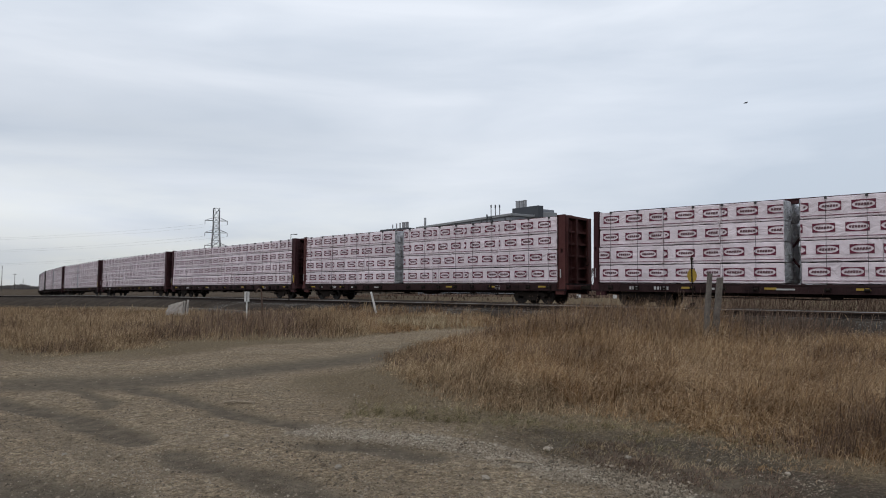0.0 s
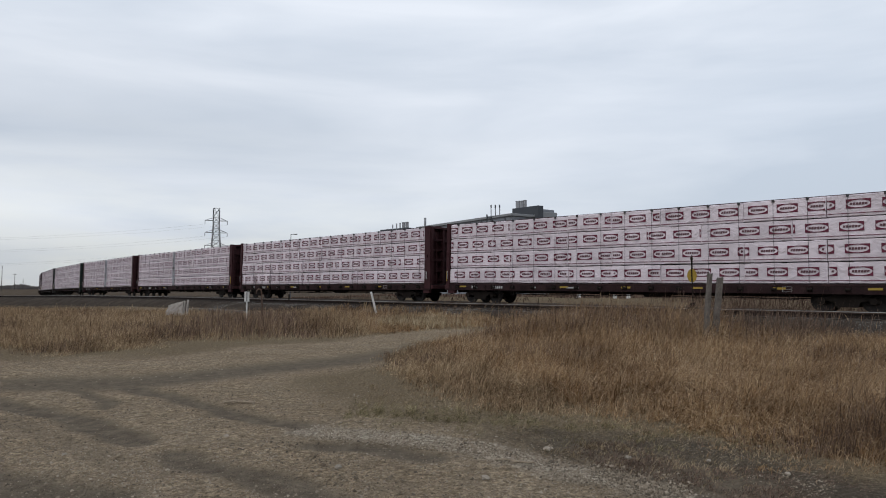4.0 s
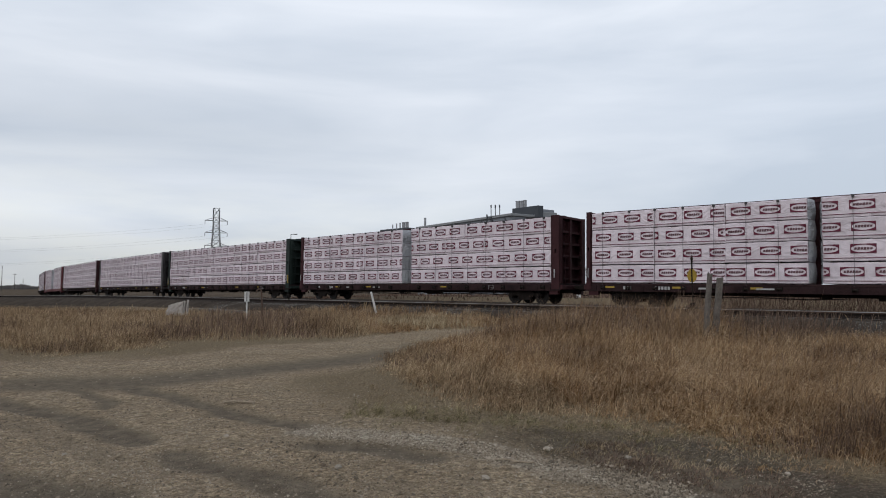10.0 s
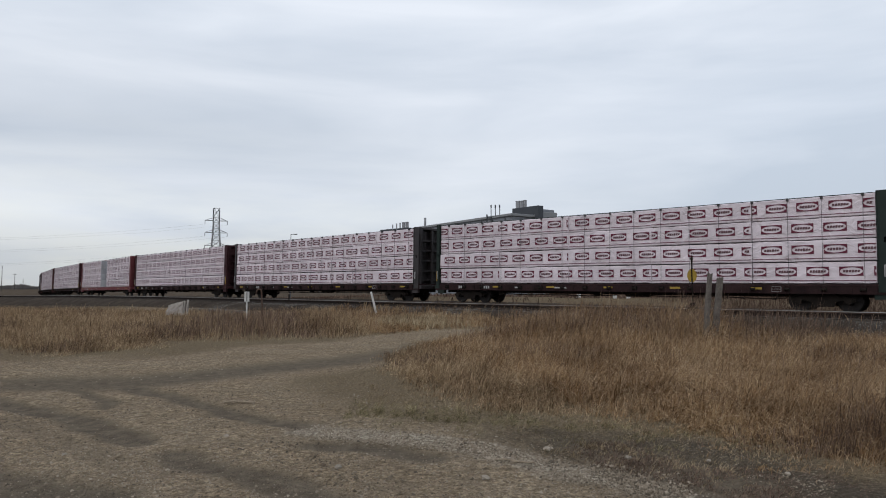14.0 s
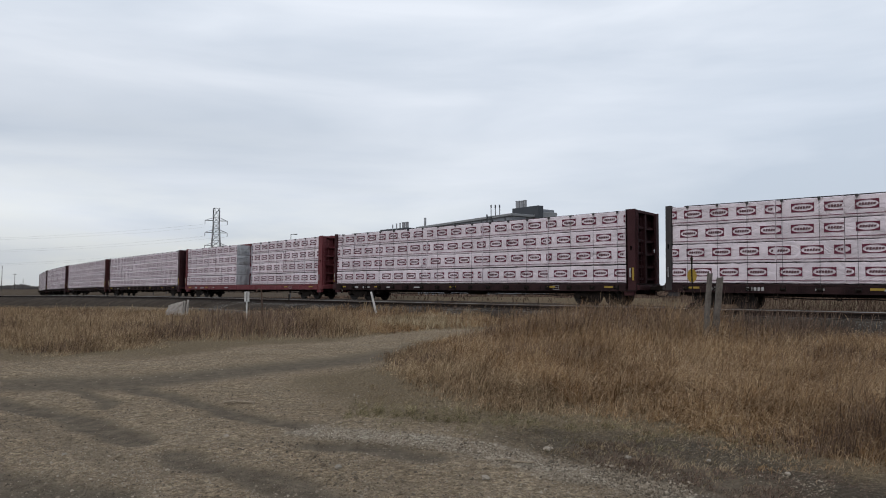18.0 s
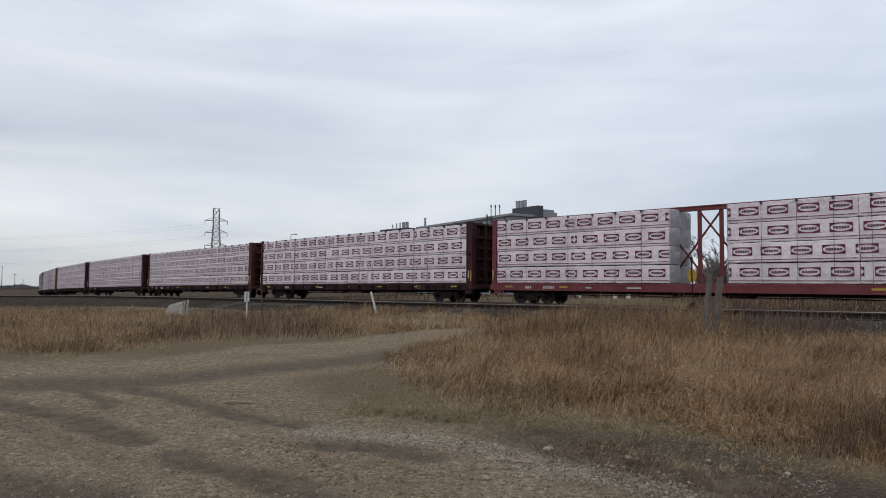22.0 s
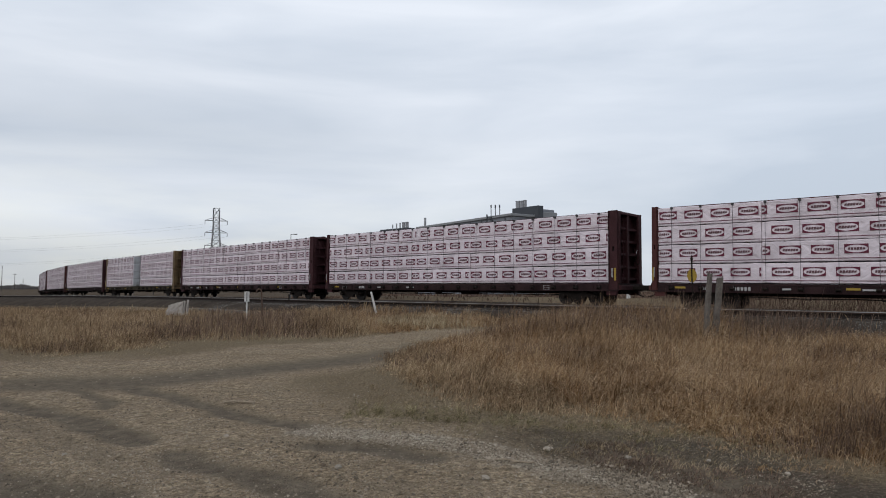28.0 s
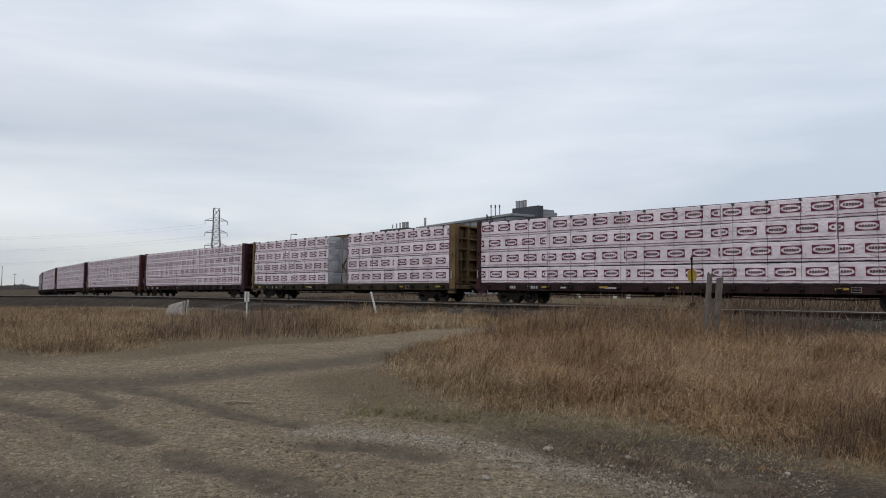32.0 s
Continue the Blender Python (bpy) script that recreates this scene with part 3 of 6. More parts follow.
def lumber_meshes():
    """Wrapped bundles by length, and the printed marks that go on each."""
    bundles, prints = {}, {}
    rng = random.Random(4)
    for length in (2.4, 2.8, 3.2, 3.6, 4.0, 4.5, 5.0):
        bundles[length], prints[length] = [], []
        for k in range(6):
            # wrap: rounded long edges, slightly slack sides
            bm = bmesh.new()
            n = max(4, int(length / 0.3))
            prof = [(0, 0.0), (1.235, 0.0), (1.25, 0.03), (1.258, 0.40), (1.25, 0.815), (1.22, 0.845), (0, 0.850)]
            rings = []
            for i in range(n + 1):
                x = -length / 2 + length * i / n
                ends = 0.02 if i in (0, n) else 0.0
                rings.append([bm.verts.new((x, -(y - ends * (y > 0) + (rng.uniform(-.012, .012) if 0 < j < 6 else 0)), z + (rng.uniform(-.008, .012) if 3 < j else 0))) for j, (y, z) in enumerate(prof)])
            for a, b in zip(rings, rings[1:]):
                for j in range(len(prof)):
                    j2 = (j + 1) % len(prof)
                    bm.faces.new((a[j], b[j], b[j2], a[j2]))
            bm.faces.new(rings[0])
            bm.faces.new(rings[-1][::-1])
            bmesh.ops.recalc_face_normals(bm, faces=bm.faces)
            bundles[length].append(mesh_of("wrapped_pack", bm, M_WRAP))
            # marks: framed ovals on a repeat of 1.17 m, cut off at the bundle's ends, and a thin line along the foot
            bm = bmesh.new()
            ink = []
            start = -length / 2 - rng.uniform(0, 1.17)
            y = -1.277
            lo, hi = -length / 2 + .015, length / 2 - .015
            c = start
            while c - 0.41 < hi:
                cx = lambda v: min(max(v, lo), hi)
                if c + 0.41 > lo + 0.04:
                    N = 24
                    outer, inner = [], []
                    for i in range(N):
                        t = math.tau * i / N
                        ox, oz = math.cos(t), math.sin(t)
                        g = max(abs(ox), abs(oz))
                        outer.append((cx(c + 0.41 * ox / g), 0.475 + 0.185 * oz / g))
                        inner.append((cx(c + 0.388 * ox), 0.475 + 0.152 * oz))
                    ov, iv = [bm.verts.new((a, y, b)) for a, b in outer], [bm.verts.new((a, y, b)) for a, b in inner]
                    for i in range(N):
                        j = (i + 1) % N
                        bm.faces.new((ov[i], ov[j], iv[j], iv[i]))
                    for i in range(6):
                        w0, w1 = c - 0.29 + i * 0.098, c - 0.29 + i * 0.098 + 0.080
                        if lo < w0 and w1 < hi:
                            h = (0.046, 0.052, 0.046, 0.052, 0.046, 0.040)[i]
                            ink.append((w0, w1, 0.475 - h, 0.475 + h))
                c += 1.17
            v = [bm.verts.new(p) for p in ((lo, y, .095), (hi, y, .095), (hi, y, .122), (lo, y, .122))]
            bm.faces.new(v)
            for w0, w1, z0, z1 in ink:
                sl = 0.02
                f = bm.faces.new([bm.verts.new(p) for p in ((w0, y - .001, z0), (w1, y - .001, z0), (w1 + sl, y - .001, z1), (w0 + sl, y - .001, z1))])
                f.material_index = 1
            # drop pieces squeezed to nothing at the ends
            thin = [f for f in bm.faces if f.calc_area() < 1e-6]
            bmesh.ops.delete(bm, geom=thin, context="FACES")
            me = mesh_of("printed_mark", bm, M_RED)
            me.materials.append(M_INK)
            prints[length].append(me)
    return bundles, prints


BUNDLES, PRINTS = lumber_meshes()


def shared_car_meshes():
    g = {}
    # wheelset: two flanged wheels on an axle
    bm = bmesh.new()
    rod(bm, (0, -.62, 0), (0, .62, 0), .08, n=10)
    for sgn in (-1, 1):
        prof = [(.16, .70), (.40, .735), (.44, .735), (.44, .66), (.47, .655), (.47, .63), (.40, .64), (.16, .62)]
        n = 28
        rings = [[bm.verts.new((r * math.cos(i * math.tau / n), sgn * y, r * math.sin(i * math.tau / n))) for r, y in prof] for i in range(n)]
        for i in range(n):
            a, b = rings[i], rings[(i + 1) % n]
            for j in range(len(prof)):
                bm.faces.new((a[j], a[(j + 1) % len(prof)], b[(j + 1) % len(prof)], b[j]))
        # lightening marks so that the turning shows
        for q in range(5):
            t = q * math.tau / 5
            rod(bm, (.28 * math.cos(t), sgn * .70, .28 * math.sin(t)), (.28 * math.cos(t), sgn * .735, .28 * math.sin(t)), .045, n=6)
        rod(bm, (0, sgn * .62, 0), (0, sgn * .80, 0), .16, .13, n=12)
    bmesh.ops.recalc_face_normals(bm, faces=bm.faces)
    g["wheelset"] = mesh_of("wheelset", bm, M_WHEEL)
    # side frame of a three-piece truck
    bm = bmesh.new()
    y0, y1 = -.07, .07
    outline = [(-1.12, .50), (-.95, .58), (-.55, .62), (-.42, .74), (.42, .74), (.55, .62), (.95, .58), (1.12, .50), (1.12, .38), (.80, .38), (.72, .46), (.45, .40), (.38, .20), (-.38, .20), (-.45, .40), (-.72, .46), (-.80, .38), (-1.12, .38)]
    lo = [bm.verts.new((x, y0, z)) for x, z in outline]
    hi = [bm.verts.new((x, y1, z)) for x, z in outline]
    bm.faces.new(lo)
    bm.faces.new(hi[::-1])
    for i in range(len(outline)):
        j = (i + 1) % len(outline)
        bm.faces.new((lo[i], hi[i], hi[j], lo[j]))
    for sgn in (-1, 1):
        rod(bm, (sgn * .89, -.14, .44), (sgn * .89, .10, .44), .13, .11, n=10)
        for k in (-.13, 0.0, .13):
            rod(bm, (k, -.02, .22), (k, -.02, .50), .055, n=8) if sgn > 0 else None
    bmesh.ops.recalc_face_normals(bm, faces=bm.faces)
    g["side_frame"] = mesh_of("side_frame", bm, M_UNDER)
    bm = bmesh.new()
    box(bm, -.2, .2, -1.0, 1.0, .42, .74)
    rod(bm, (0, 0, .74), (0, 0, .86), .22, n=12)
    g["bolster"] = mesh_of("bolster", bevelled(bm, .02), M_UNDER)
    bm = bmesh.new()
    box(bm, -.55, .02, -.09, .09, .80, .98)
    box(bm, -.02, .28, -.17, .17, .76, 1.02)
    box(bm, .18, .36, .02, .19, .76, 1.02)
    g["coupler"] = mesh_of("coupler", bevelled(bm, .02), M_UNDER)
    bm = bmesh.new()
    pts = [(-.1, .25, .8), (.1, .3, .62), (.32, .25, .5), (.55, .1, .47)]
    tube(bm, pts, .025)
    g["air_hose"] = mesh_of("air_hose", bm, M_UNDER)
    # cable over the load with its corner irons
    bm = bmesh.new()
    path = [(0, 0, 3.52), (0, -1.24, 3.52), (0, -1.285, 3.47), (0, -1.295, 0.0), (0, -1.33, -.12)]
    tube(bm, path, .0075, 5)
    box(bm, -.045, .045, -1.31, -1.14, 3.43, 3.535)
    g["cable"] = mesh_of("tie_down_cable", bm, M_STRAP)
    for key, size in (("reflector", (.24, .045)), ("stencil_long", (.36, .035)), ("stencil", (.16, .04)), ("plate", (.19, .11))):
        bm = bmesh.new()
        box(bm, -size[0], size[0], -.004, .004, -size[1], size[1])
        g[key] = mesh_of(key, bm, M_REFLECT if key == "reflector" else M_STENCIL)
    # a row of upright bars on a hairline, as wide as stencilled letters
    for key, n in (("mark", 3), ("digits", 5)):
        bm = bmesh.new()
        for i in range(n):
            x = (i - n / 2) * .15
            box(bm, x, x + .095, -.004, .004, -.075, .075)
            if i:
                box(bm, x - .055, x, -.003, .003, -.004, .004)
        bmesh.ops.remove_doubles(bm, verts=bm.verts[:], dist=.0005)
        g[key] = mesh_of("stencil_bar", bm, M_STENCIL)
    bm = bmesh.new()
    box(bm, -.045, .045, -1.24, 1.24, -.030, 0)
    g["dunnage"] = mesh_of("dunnage_board", bm, M_DUNNAGE)
    # outlined panel of small stencils
    bm = bmesh.new()
    for x0, x1, z0, z1 in ((-.18, .18, -.11, -.10), (-.18, .18, .10, .11), (-.18, -.17, -.10, .10), (.17, .18, -.10, .10), (-.17, .17, -.005, .005)):
        box(bm, x0, x1, -.004, .004, z0, z1)
    bmesh.ops.remove_doubles(bm, verts=bm.verts[:], dist=.0005)
    g["frame"] = mesh_of("stencil_frame", bm, M_STENCIL)
    bm = bmesh.new()
    rod(bm, (-.6, 0, 0), (.6, 0, 0), .19, n=14)
    bmesh.ops.bevel(bm, geom=[e for e in bm.edges if len(e.link_faces) == 2 and e.calc_face_angle() > 1], offset=.04, segments=2, affect="EDGES")
    g["reservoir"] = mesh_of("air_reservoir", bm, M_UNDER, True)
    bm = bmesh.new()
    rod(bm, (-.17, 0, 0), (.28, 0, 0), .16, .14, n=12)
    rod(bm, (.28, 0, 0), (.75, 0, -.02), .03, n=6)
    g["cylinder"] = mesh_of("brake_cylinder", bm, M_UNDER)
    bm = bmesh.new()
    tube(bm, [(-3.6, 0, 0), (-1.5, 0, -.05), (.4, 0, -.02), (2.4, 0, -.07), (3.8, 0, 0)], .022, 5)
    g["brake_rod"] = mesh_of("brake_rod", bm, M_UNDER)
    bm = bmesh.new()
    tube(bm, [(-.09, 0, 0), (-.08, 0, -.26), (.08, 0, -.27), (.09, 0, 0)], .022, 5)
    g["hanger"] = mesh_of("hanger", bm, M_UNDER)
    bm = bmesh.new()
    tube(bm, [(0, -.30, .18), (0, -.30, -.05), (0, .30, -.05), (0, .30, .18)], .02, 5)
    g["cut_lever"] = mesh_of("uncoupling_lever", bm, M_UNDER)
    bm = bmesh.new()
    n = 18
    outer = [bm.verts.new((.28 * math.cos(i * math.tau / n), 0, .28 * math.sin(i * math.tau / n))) for i in range(n)]
    inner = [bm.verts.new((.24 * math.cos(i * math.tau / n), 0, .24 * math.sin(i * math.tau / n))) for i in range(n)]
    for i in range(n):
        bm.faces.new((outer[i], outer[(i + 1) % n], inner[(i + 1) % n], inner[i]))
    bmesh.ops.solidify(bm, geom=bm.faces[:], thickness=.03)
    for i in range(3):
        t = i * math.tau / 3
        rod(bm, (0, .015, 0), (.25 * math.cos(t), .015, .25 * math.sin(t)), .015, n=5)
    g["handwheel"] = mesh_of("brake_wheel", bm, M_UNDER)
    bm = bmesh.new()
    rod(bm, (-.02, -.06, .06), (-.02, -.06, .5), .016, n=6)
    rod(bm, (.02, -.06, .06), (.02, -.06, .5), .016, n=6)
    for z in (.06, .5):
        rod(bm, (-.02, 0, z), (.02, -.06, z), .016, n=6)
    g["grab"] = mesh_of("grab_iron", bm, M_STENCIL)
    bm = bmesh.new()
    rod(bm, (-.09, -.05, 0), (.09, -.05, 0), .05, n=8)
    for k in (-.10, .09):
        box(bm, k, k + .014, -.11, .03, -.09, .10)
    g["winch"] = mesh_of("cable_winch", bm, M_UNDER)
    bm = bmesh.new()
    box(bm, -.05, .05, -.008, .008, 0, .62)
    g["yellow_bar"] = mesh_of("warning_stripe", bm, M_REFLECT)
    return g


GEAR = shared_car_meshes()
CAR_SETS = {}


def car_body_meshes(colour):
    """Deck, sills, beams and bulkheads of a centre-beam car in one paint."""
    if colour in CAR_SETS:
        return CAR_SETS[colour]
    paint, g = PAINT[colour], {}
    X = HALF_LOAD + 0.02
    bm = bmesh.new()
    box(bm, -X - .5, X + .5, -1.34, 1.34, 1.02, 1.115)
    g["deck"] = mesh_of("deck", bevelled(bm, .012), {"red": paint, "yellow": M_SILL_OCHRE}.get(colour, M_SILL))
    bm = bmesh.new()
    box(bm, -X - .48, X + .48, -.045, .045, .74, 1.02)
    box(bm, -X - .48, X + .48, -.07, .07, .72, .76)
    for i in range(28):
        x = -X + .1 + i * (2 * X - .2) / 27
        box(bm, x - .03, x + .03, -.075, .045, .77, 1.01)
    g["side_sill"] = mesh_of("side_sill", bm, {"red": paint, "yellow": M_SILL_OCHRE}.get(colour, M_SILL))
    bm = bmesh.new()
    box(bm, -X - .4, X + .4, -.28, .28, .58, 1.02)
    for i in range(15):
        x = -9.8 + i * 1.4
        box(bm, x - .04, x + .04, -1.28, 1.28, .84, 1.02)
    g["centre_sill"] = mesh_of("centre_sill", bm, M_UNDER)
    # the beam down the middle: posts, chord and cross braces
    bm = bmesh.new()
    box(bm, -X, X, -.11, .11, 4.62, 4.81)
    box(bm, -X, X, -.17, .17, 4.80, 4.845)
    g["top_chord"] = mesh_of("top_chord", bevelled(bm, .008), paint)
    bm = bmesh.new()
    box(bm, -.09, .09, -.045, .045, 1.11, 4.62)
    g["post"] = mesh_of("post", bm, paint)
    bm = bmesh.new()
    for a, b in (((-2.05, 1.15), (.50, 4.58)), ((-.50, 4.58), (2.05, 1.15))):
        rod(bm, (a[0], 0, a[1]), (b[0], 0, b[1]), .05, n=6)
    g["cross_brace"] = mesh_of("cross_brace", bm, paint)
    # bulkhead, outer face towards +x: a panel framed by plates, posts and ribs
    bm = bmesh.new()
    box(bm, 0, .10, -1.355, 1.355, .80, 4.72)
    g["bulkhead"] = mesh_of("bulkhead", bevelled(bm, .006), paint)
    bm = bmesh.new()
    for z0, z1 in ((.80, 2.72), (2.94, 4.74)):
        box(bm, .003, .50, -.05, .05, z0, z1)
    box(bm, .003, .22, -.05, .05, 2.72, 2.94)
    box(bm, .34, .50, -.05, .05, 2.72, 2.94)
    bmesh.ops.remove_doubles(bm, verts=bm.verts[:], dist=.0005)
    g["side_plate"] = mesh_of("side_plate", bm, paint)
    bm = bmesh.new()
    box(bm, .40, .52, -.13, .13, .80, 4.70)
    g["edge_post"] = mesh_of("edge_post", bevelled(bm, .01), paint)
    bm = bmesh.new()
    box(bm, .10, .42, -.09, .09, .80, 4.60)
    g["centre_post"] = mesh_of("centre_post", bevelled(bm, .01), paint)
    bm = bmesh.new()
    box(bm, .10, .46, -1.24, 1.24, 4.60, 4.73)
    g["top_rail"] = mesh_of("top_rail", bevelled(bm, .01), paint)
    bm = bmesh.new()
    box(bm, .10, .34, -1.24, 1.24, -.06, .06)
    g["rib"] = mesh_of("rib", bevelled(bm, .01), paint)
    bm = bmesh.new()
    for y in (-.2, .2):
        rod(bm, (0, y, 0), (0, y, 3.3), .016, n=6)
    for i in range(10):
        rod(bm, (0, -.2, .1 + i * .34), (0, .2, .1 + i * .34), .014, n=6)
    g["ladder"] = mesh_of("ladder", bm, paint)
    bm = bmesh.new()
    box(bm, 0, .34, -1.3, 1.3, .78, 1.02)
    g["end_sill"] = mesh_of("end_sill", bevelled(bm, .02), paint)
    bm = bmesh.new()
    box(bm, -.26, .26, -.10, .10, -.22, 0)
    for s in (-1, 1):
        box(bm, s * .25 - .015, s * .25 + .015, -.02, .02, -.22, .12)
    g["step"] = mesh_of("stirrup_step", bm, paint)
    CAR_SETS[colour] = g
    return g


def columns(rng, span, style):
    """Pack lengths that fill a span: even packs, or a mixture of lengths."""
    if style == "even":
        n = round(span / 4.6)
        return [span / n] * n
    n = max(2, round(span / 3.1))
    w = [rng.choice((2.6, 2.6, 3.3, 3.9, 4.6)) for _ in range(n)]
    return [span * v / sum(w) for v in w]


def build_car(name, colour, seed, gap_at, gap, style, label):
    """A loaded centre-beam car. gap_at, gap: where along it the load is broken, and how wide."""
    rng = random.Random(seed)
    car = empty(name)
    tagged(car, label, "freight car", group="cars of the train")
    g = car_body_meshes(colour)
    part("deck", g["deck"], None, car)
    for s in (-1, 1):
        part("side_sill", g["side_sill"], None, car, m=Matrix.Translation((0, s * 1.30, 0)) @ Matrix.Rotation(0 if s < 0 else math.pi, 4, "Z"))
    part("centre_sill", g["centre_sill"], None, car)
    part("top_chord", g["top_chord"], None, car)
    for i in range(-4, 5):
        x = .12 + 2.12 * i
        for k in (-.5, .5):
            part("post", g["post"], None, car, m=Matrix.Translation((x + k, 0, 0)))
        part("cross_brace", g["cross_brace"], None, car, m=Matrix.Translation((x, 0, 0)))
    for s in (-1, 1):
        turn = Matrix.Rotation(0 if s > 0 else math.pi, 4, "Z")
        place = turn @ Matrix.Translation(((LOAD_FRONT if s > 0 else LOAD_BACK) + .02, 0, 0)) @ Matrix.Diagonal((.98 if s > 0 else .56, 1, 1, 1))
        head = part("bulkhead", g["bulkhead"], None, car, m=place)
        for y in (-1.305, 1.305):
            part("side_plate", g["side_plate"], None, head, m=Matrix.Translation((0, y, 0)))
            part("edge_post", g["edge_post"], None, head, m=Matrix.Translation((0, y * .86, 0)))
        part("centre_post", g["centre_post"], None, head)
        part("top_rail", g["top_rail"], None, head)
        for z in (1.35, 1.95, 2.6, 3.25, 3.9):
            part("rib", g["rib"], None, head, m=Matrix.Translation((0, 0, z)))
        part("ladder", g["ladder"], None, head, m=Matrix.Translation((.56, -1.02, 1.1)))
        part("end_sill", g["end_sill"], None, car, m=turn @ Matrix.Translation((HALF_LOAD + .3, 0, 0)))
        part("coupler", GEAR["coupler"], None, car, m=turn @ Matrix.Translation((PITCH / 2 - .14, 0, 0)))
        part("air_hose", GEAR["air_hose"], None, car, m=turn @ Matrix.Translation((HALF_LOAD + .6, 0, 0)))
        for side in (-1, 1):
            flip = Matrix.Rotation(0 if side < 0 else math.pi, 4, "Z")
            part("grab_iron", GEAR["grab"], None, head, m=flip @ Matrix.Translation(((.25 if side < 0 else -.25), -1.37, 1.35)))
            part("stirrup_step", g["step"], None, car, m=Matrix.Translation((s * (HALF_LOAD + .1), side * 1.2, .74)))
            if rng.random() < .6:
                part("warning_stripe", GEAR["yellow_bar"], None, head, "yellow reflective strip", m=flip @ Matrix.Translation(((.38 if side < 0 else -.38), -1.375, 1.25)))
        part("uncoupling_lever", GEAR["cut_lever"], None, car, m=turn @ Matrix.Translation((HALF_LOAD + .72, .35, .86)))
        if s > 0:
            part("brake_wheel", GEAR["handwheel"], None, head, m=Matrix.Translation((.62, .62, 2.35)) @ Matrix.Rotation(math.pi / 2, 4, "Z"))
        # truck with its wheels
        truck = part("truck", GEAR["bolster"], None, car, m=Matrix.Translation((s * 9.25, 0, 0)))
        for side in (-1, 1):
            part("side_frame", GEAR["side_frame"], None, truck, m=Matrix.Translation((0, side * .99, 0)) @ Matrix.Rotation(0 if side < 0 else math.pi, 4, "Z"))
        for a in (-.89, .89):
            WHEELS.append(part("wheelset", GEAR["wheelset"], None, truck, m=Matrix.Translation((a, 0, .44))))
    # brake gear slung under the deck
    part("air_reservoir", GEAR["reservoir"], None, car, m=Matrix.Translation((1.6 + rng.uniform(-.5, .5), -.62, .66)))
    part("brake_cylinder", GEAR["cylinder"], None, car, m=Matrix.Translation((-1.3 + rng.uniform(-.3, .3), -.5, .68)))
    for y in (-.42, .42):
        part("brake_rod", GEAR["brake_rod"], None, car, m=Matrix.Translation((-4.2, y, .55)))
        part("brake_rod", GEAR["brake_rod"], None, car, m=Matrix.Translation((4.4, y, .56)))
    for x in (-6.9, -4.9, -2.6, 3.4, 5.3, 7.2):
        for side in (-1, 1):
            part("hanger", GEAR["hanger"], None, car, m=Matrix.Translation((x + rng.uniform(-.3, .3), side * 1.26, .73)))
    # reflectors and stencilled bars on both sills
    for side in (-1, 1):
        flip = Matrix.Rotation(0 if side < 0 else math.pi, 4, "Z")
        for i in range(7):
            x = -10.4 + i * 3.45 + rng.uniform(-.1, .1)
            if rng.random() < .35:
                continue
            part("reflector", GEAR["reflector"], None, car, "yellow reflective strip", m=flip @ Matrix.Translation((x, -1.382, .93)))
        for x, kind in ((-9.3, "mark"), (-7.9, "digits"), (-5.6, "stencil"), (-3.0, "stencil_long"), (7.4, "frame")):
            part("stencil_bar", GEAR[kind], None, car, "white stencilled bars", m=flip @ Matrix.Translation((x + rng.uniform(-.3, .3), -1.382, .90)))
    # the load
    spans = [(-LOAD_BACK, LOAD_FRONT)] if not gap else [(-LOAD_BACK, gap_at - gap / 2), (gap_at + gap / 2, LOAD_FRONT)]
    for x0, x1 in spans:
        base_cols = columns(rng, x1 - x0, style)
        for layer in range(4):
            cols = base_cols[:]
            if style == "mixed" and rng.random() < .4:
                rng.shuffle(cols)
            x = x0
            z = DECK + (.02 if layer else .002) + layer * .880
            for c in cols:
                k = rng.randrange(6)
                size = min(BUNDLES, key=lambda v: abs(v - c))
                mid = x + c / 2
                fit_x = (c - rng.choice((.006, .012, .02, .035))) / size
                for side in (-1, 1):
                    ob = part("wrapped_pack", BUNDLES[size][k], None, car, m=Matrix.Translation((mid, side * (.06 + rng.uniform(-.03, .03)), z + (rng.uniform(-.008, .012) if layer else 0))) @ Matrix.Rotation(0 if side < 0 else math.pi, 4, "Z") @ Matrix.Diagonal((fit_x, 1, 1, 1)))
                    part("printed_mark", PRINTS[size][k], None, ob, "red framed ovals with dark bars")
                x += c
            q = x0 + .35
            while layer and q < x1 - .2:
                part("dunnage_board", GEAR["dunnage"], None, car, m=Matrix.Translation((q + rng.uniform(-.05, .05), 0, z)))
                q += 1.2
    for i in range(17):
        x = -10.7 + i * 21.4 / 16
        if gap and abs(x - gap_at) < gap / 2 + .05:
            continue
        if colour != "red":
            part("cable_winch", GEAR["winch"], None, car, m=Matrix.Translation((x, -1.40, .90)))
        for side in (-1, 1):
            part("tie_down_cable", GEAR["cable"], None, car, m=Matrix.Translation((x + rng.uniform(-.06, .06), side * .08, DECK)) @ Matrix.Rotation(0 if side < 0 else math.pi, 4, "Z"))
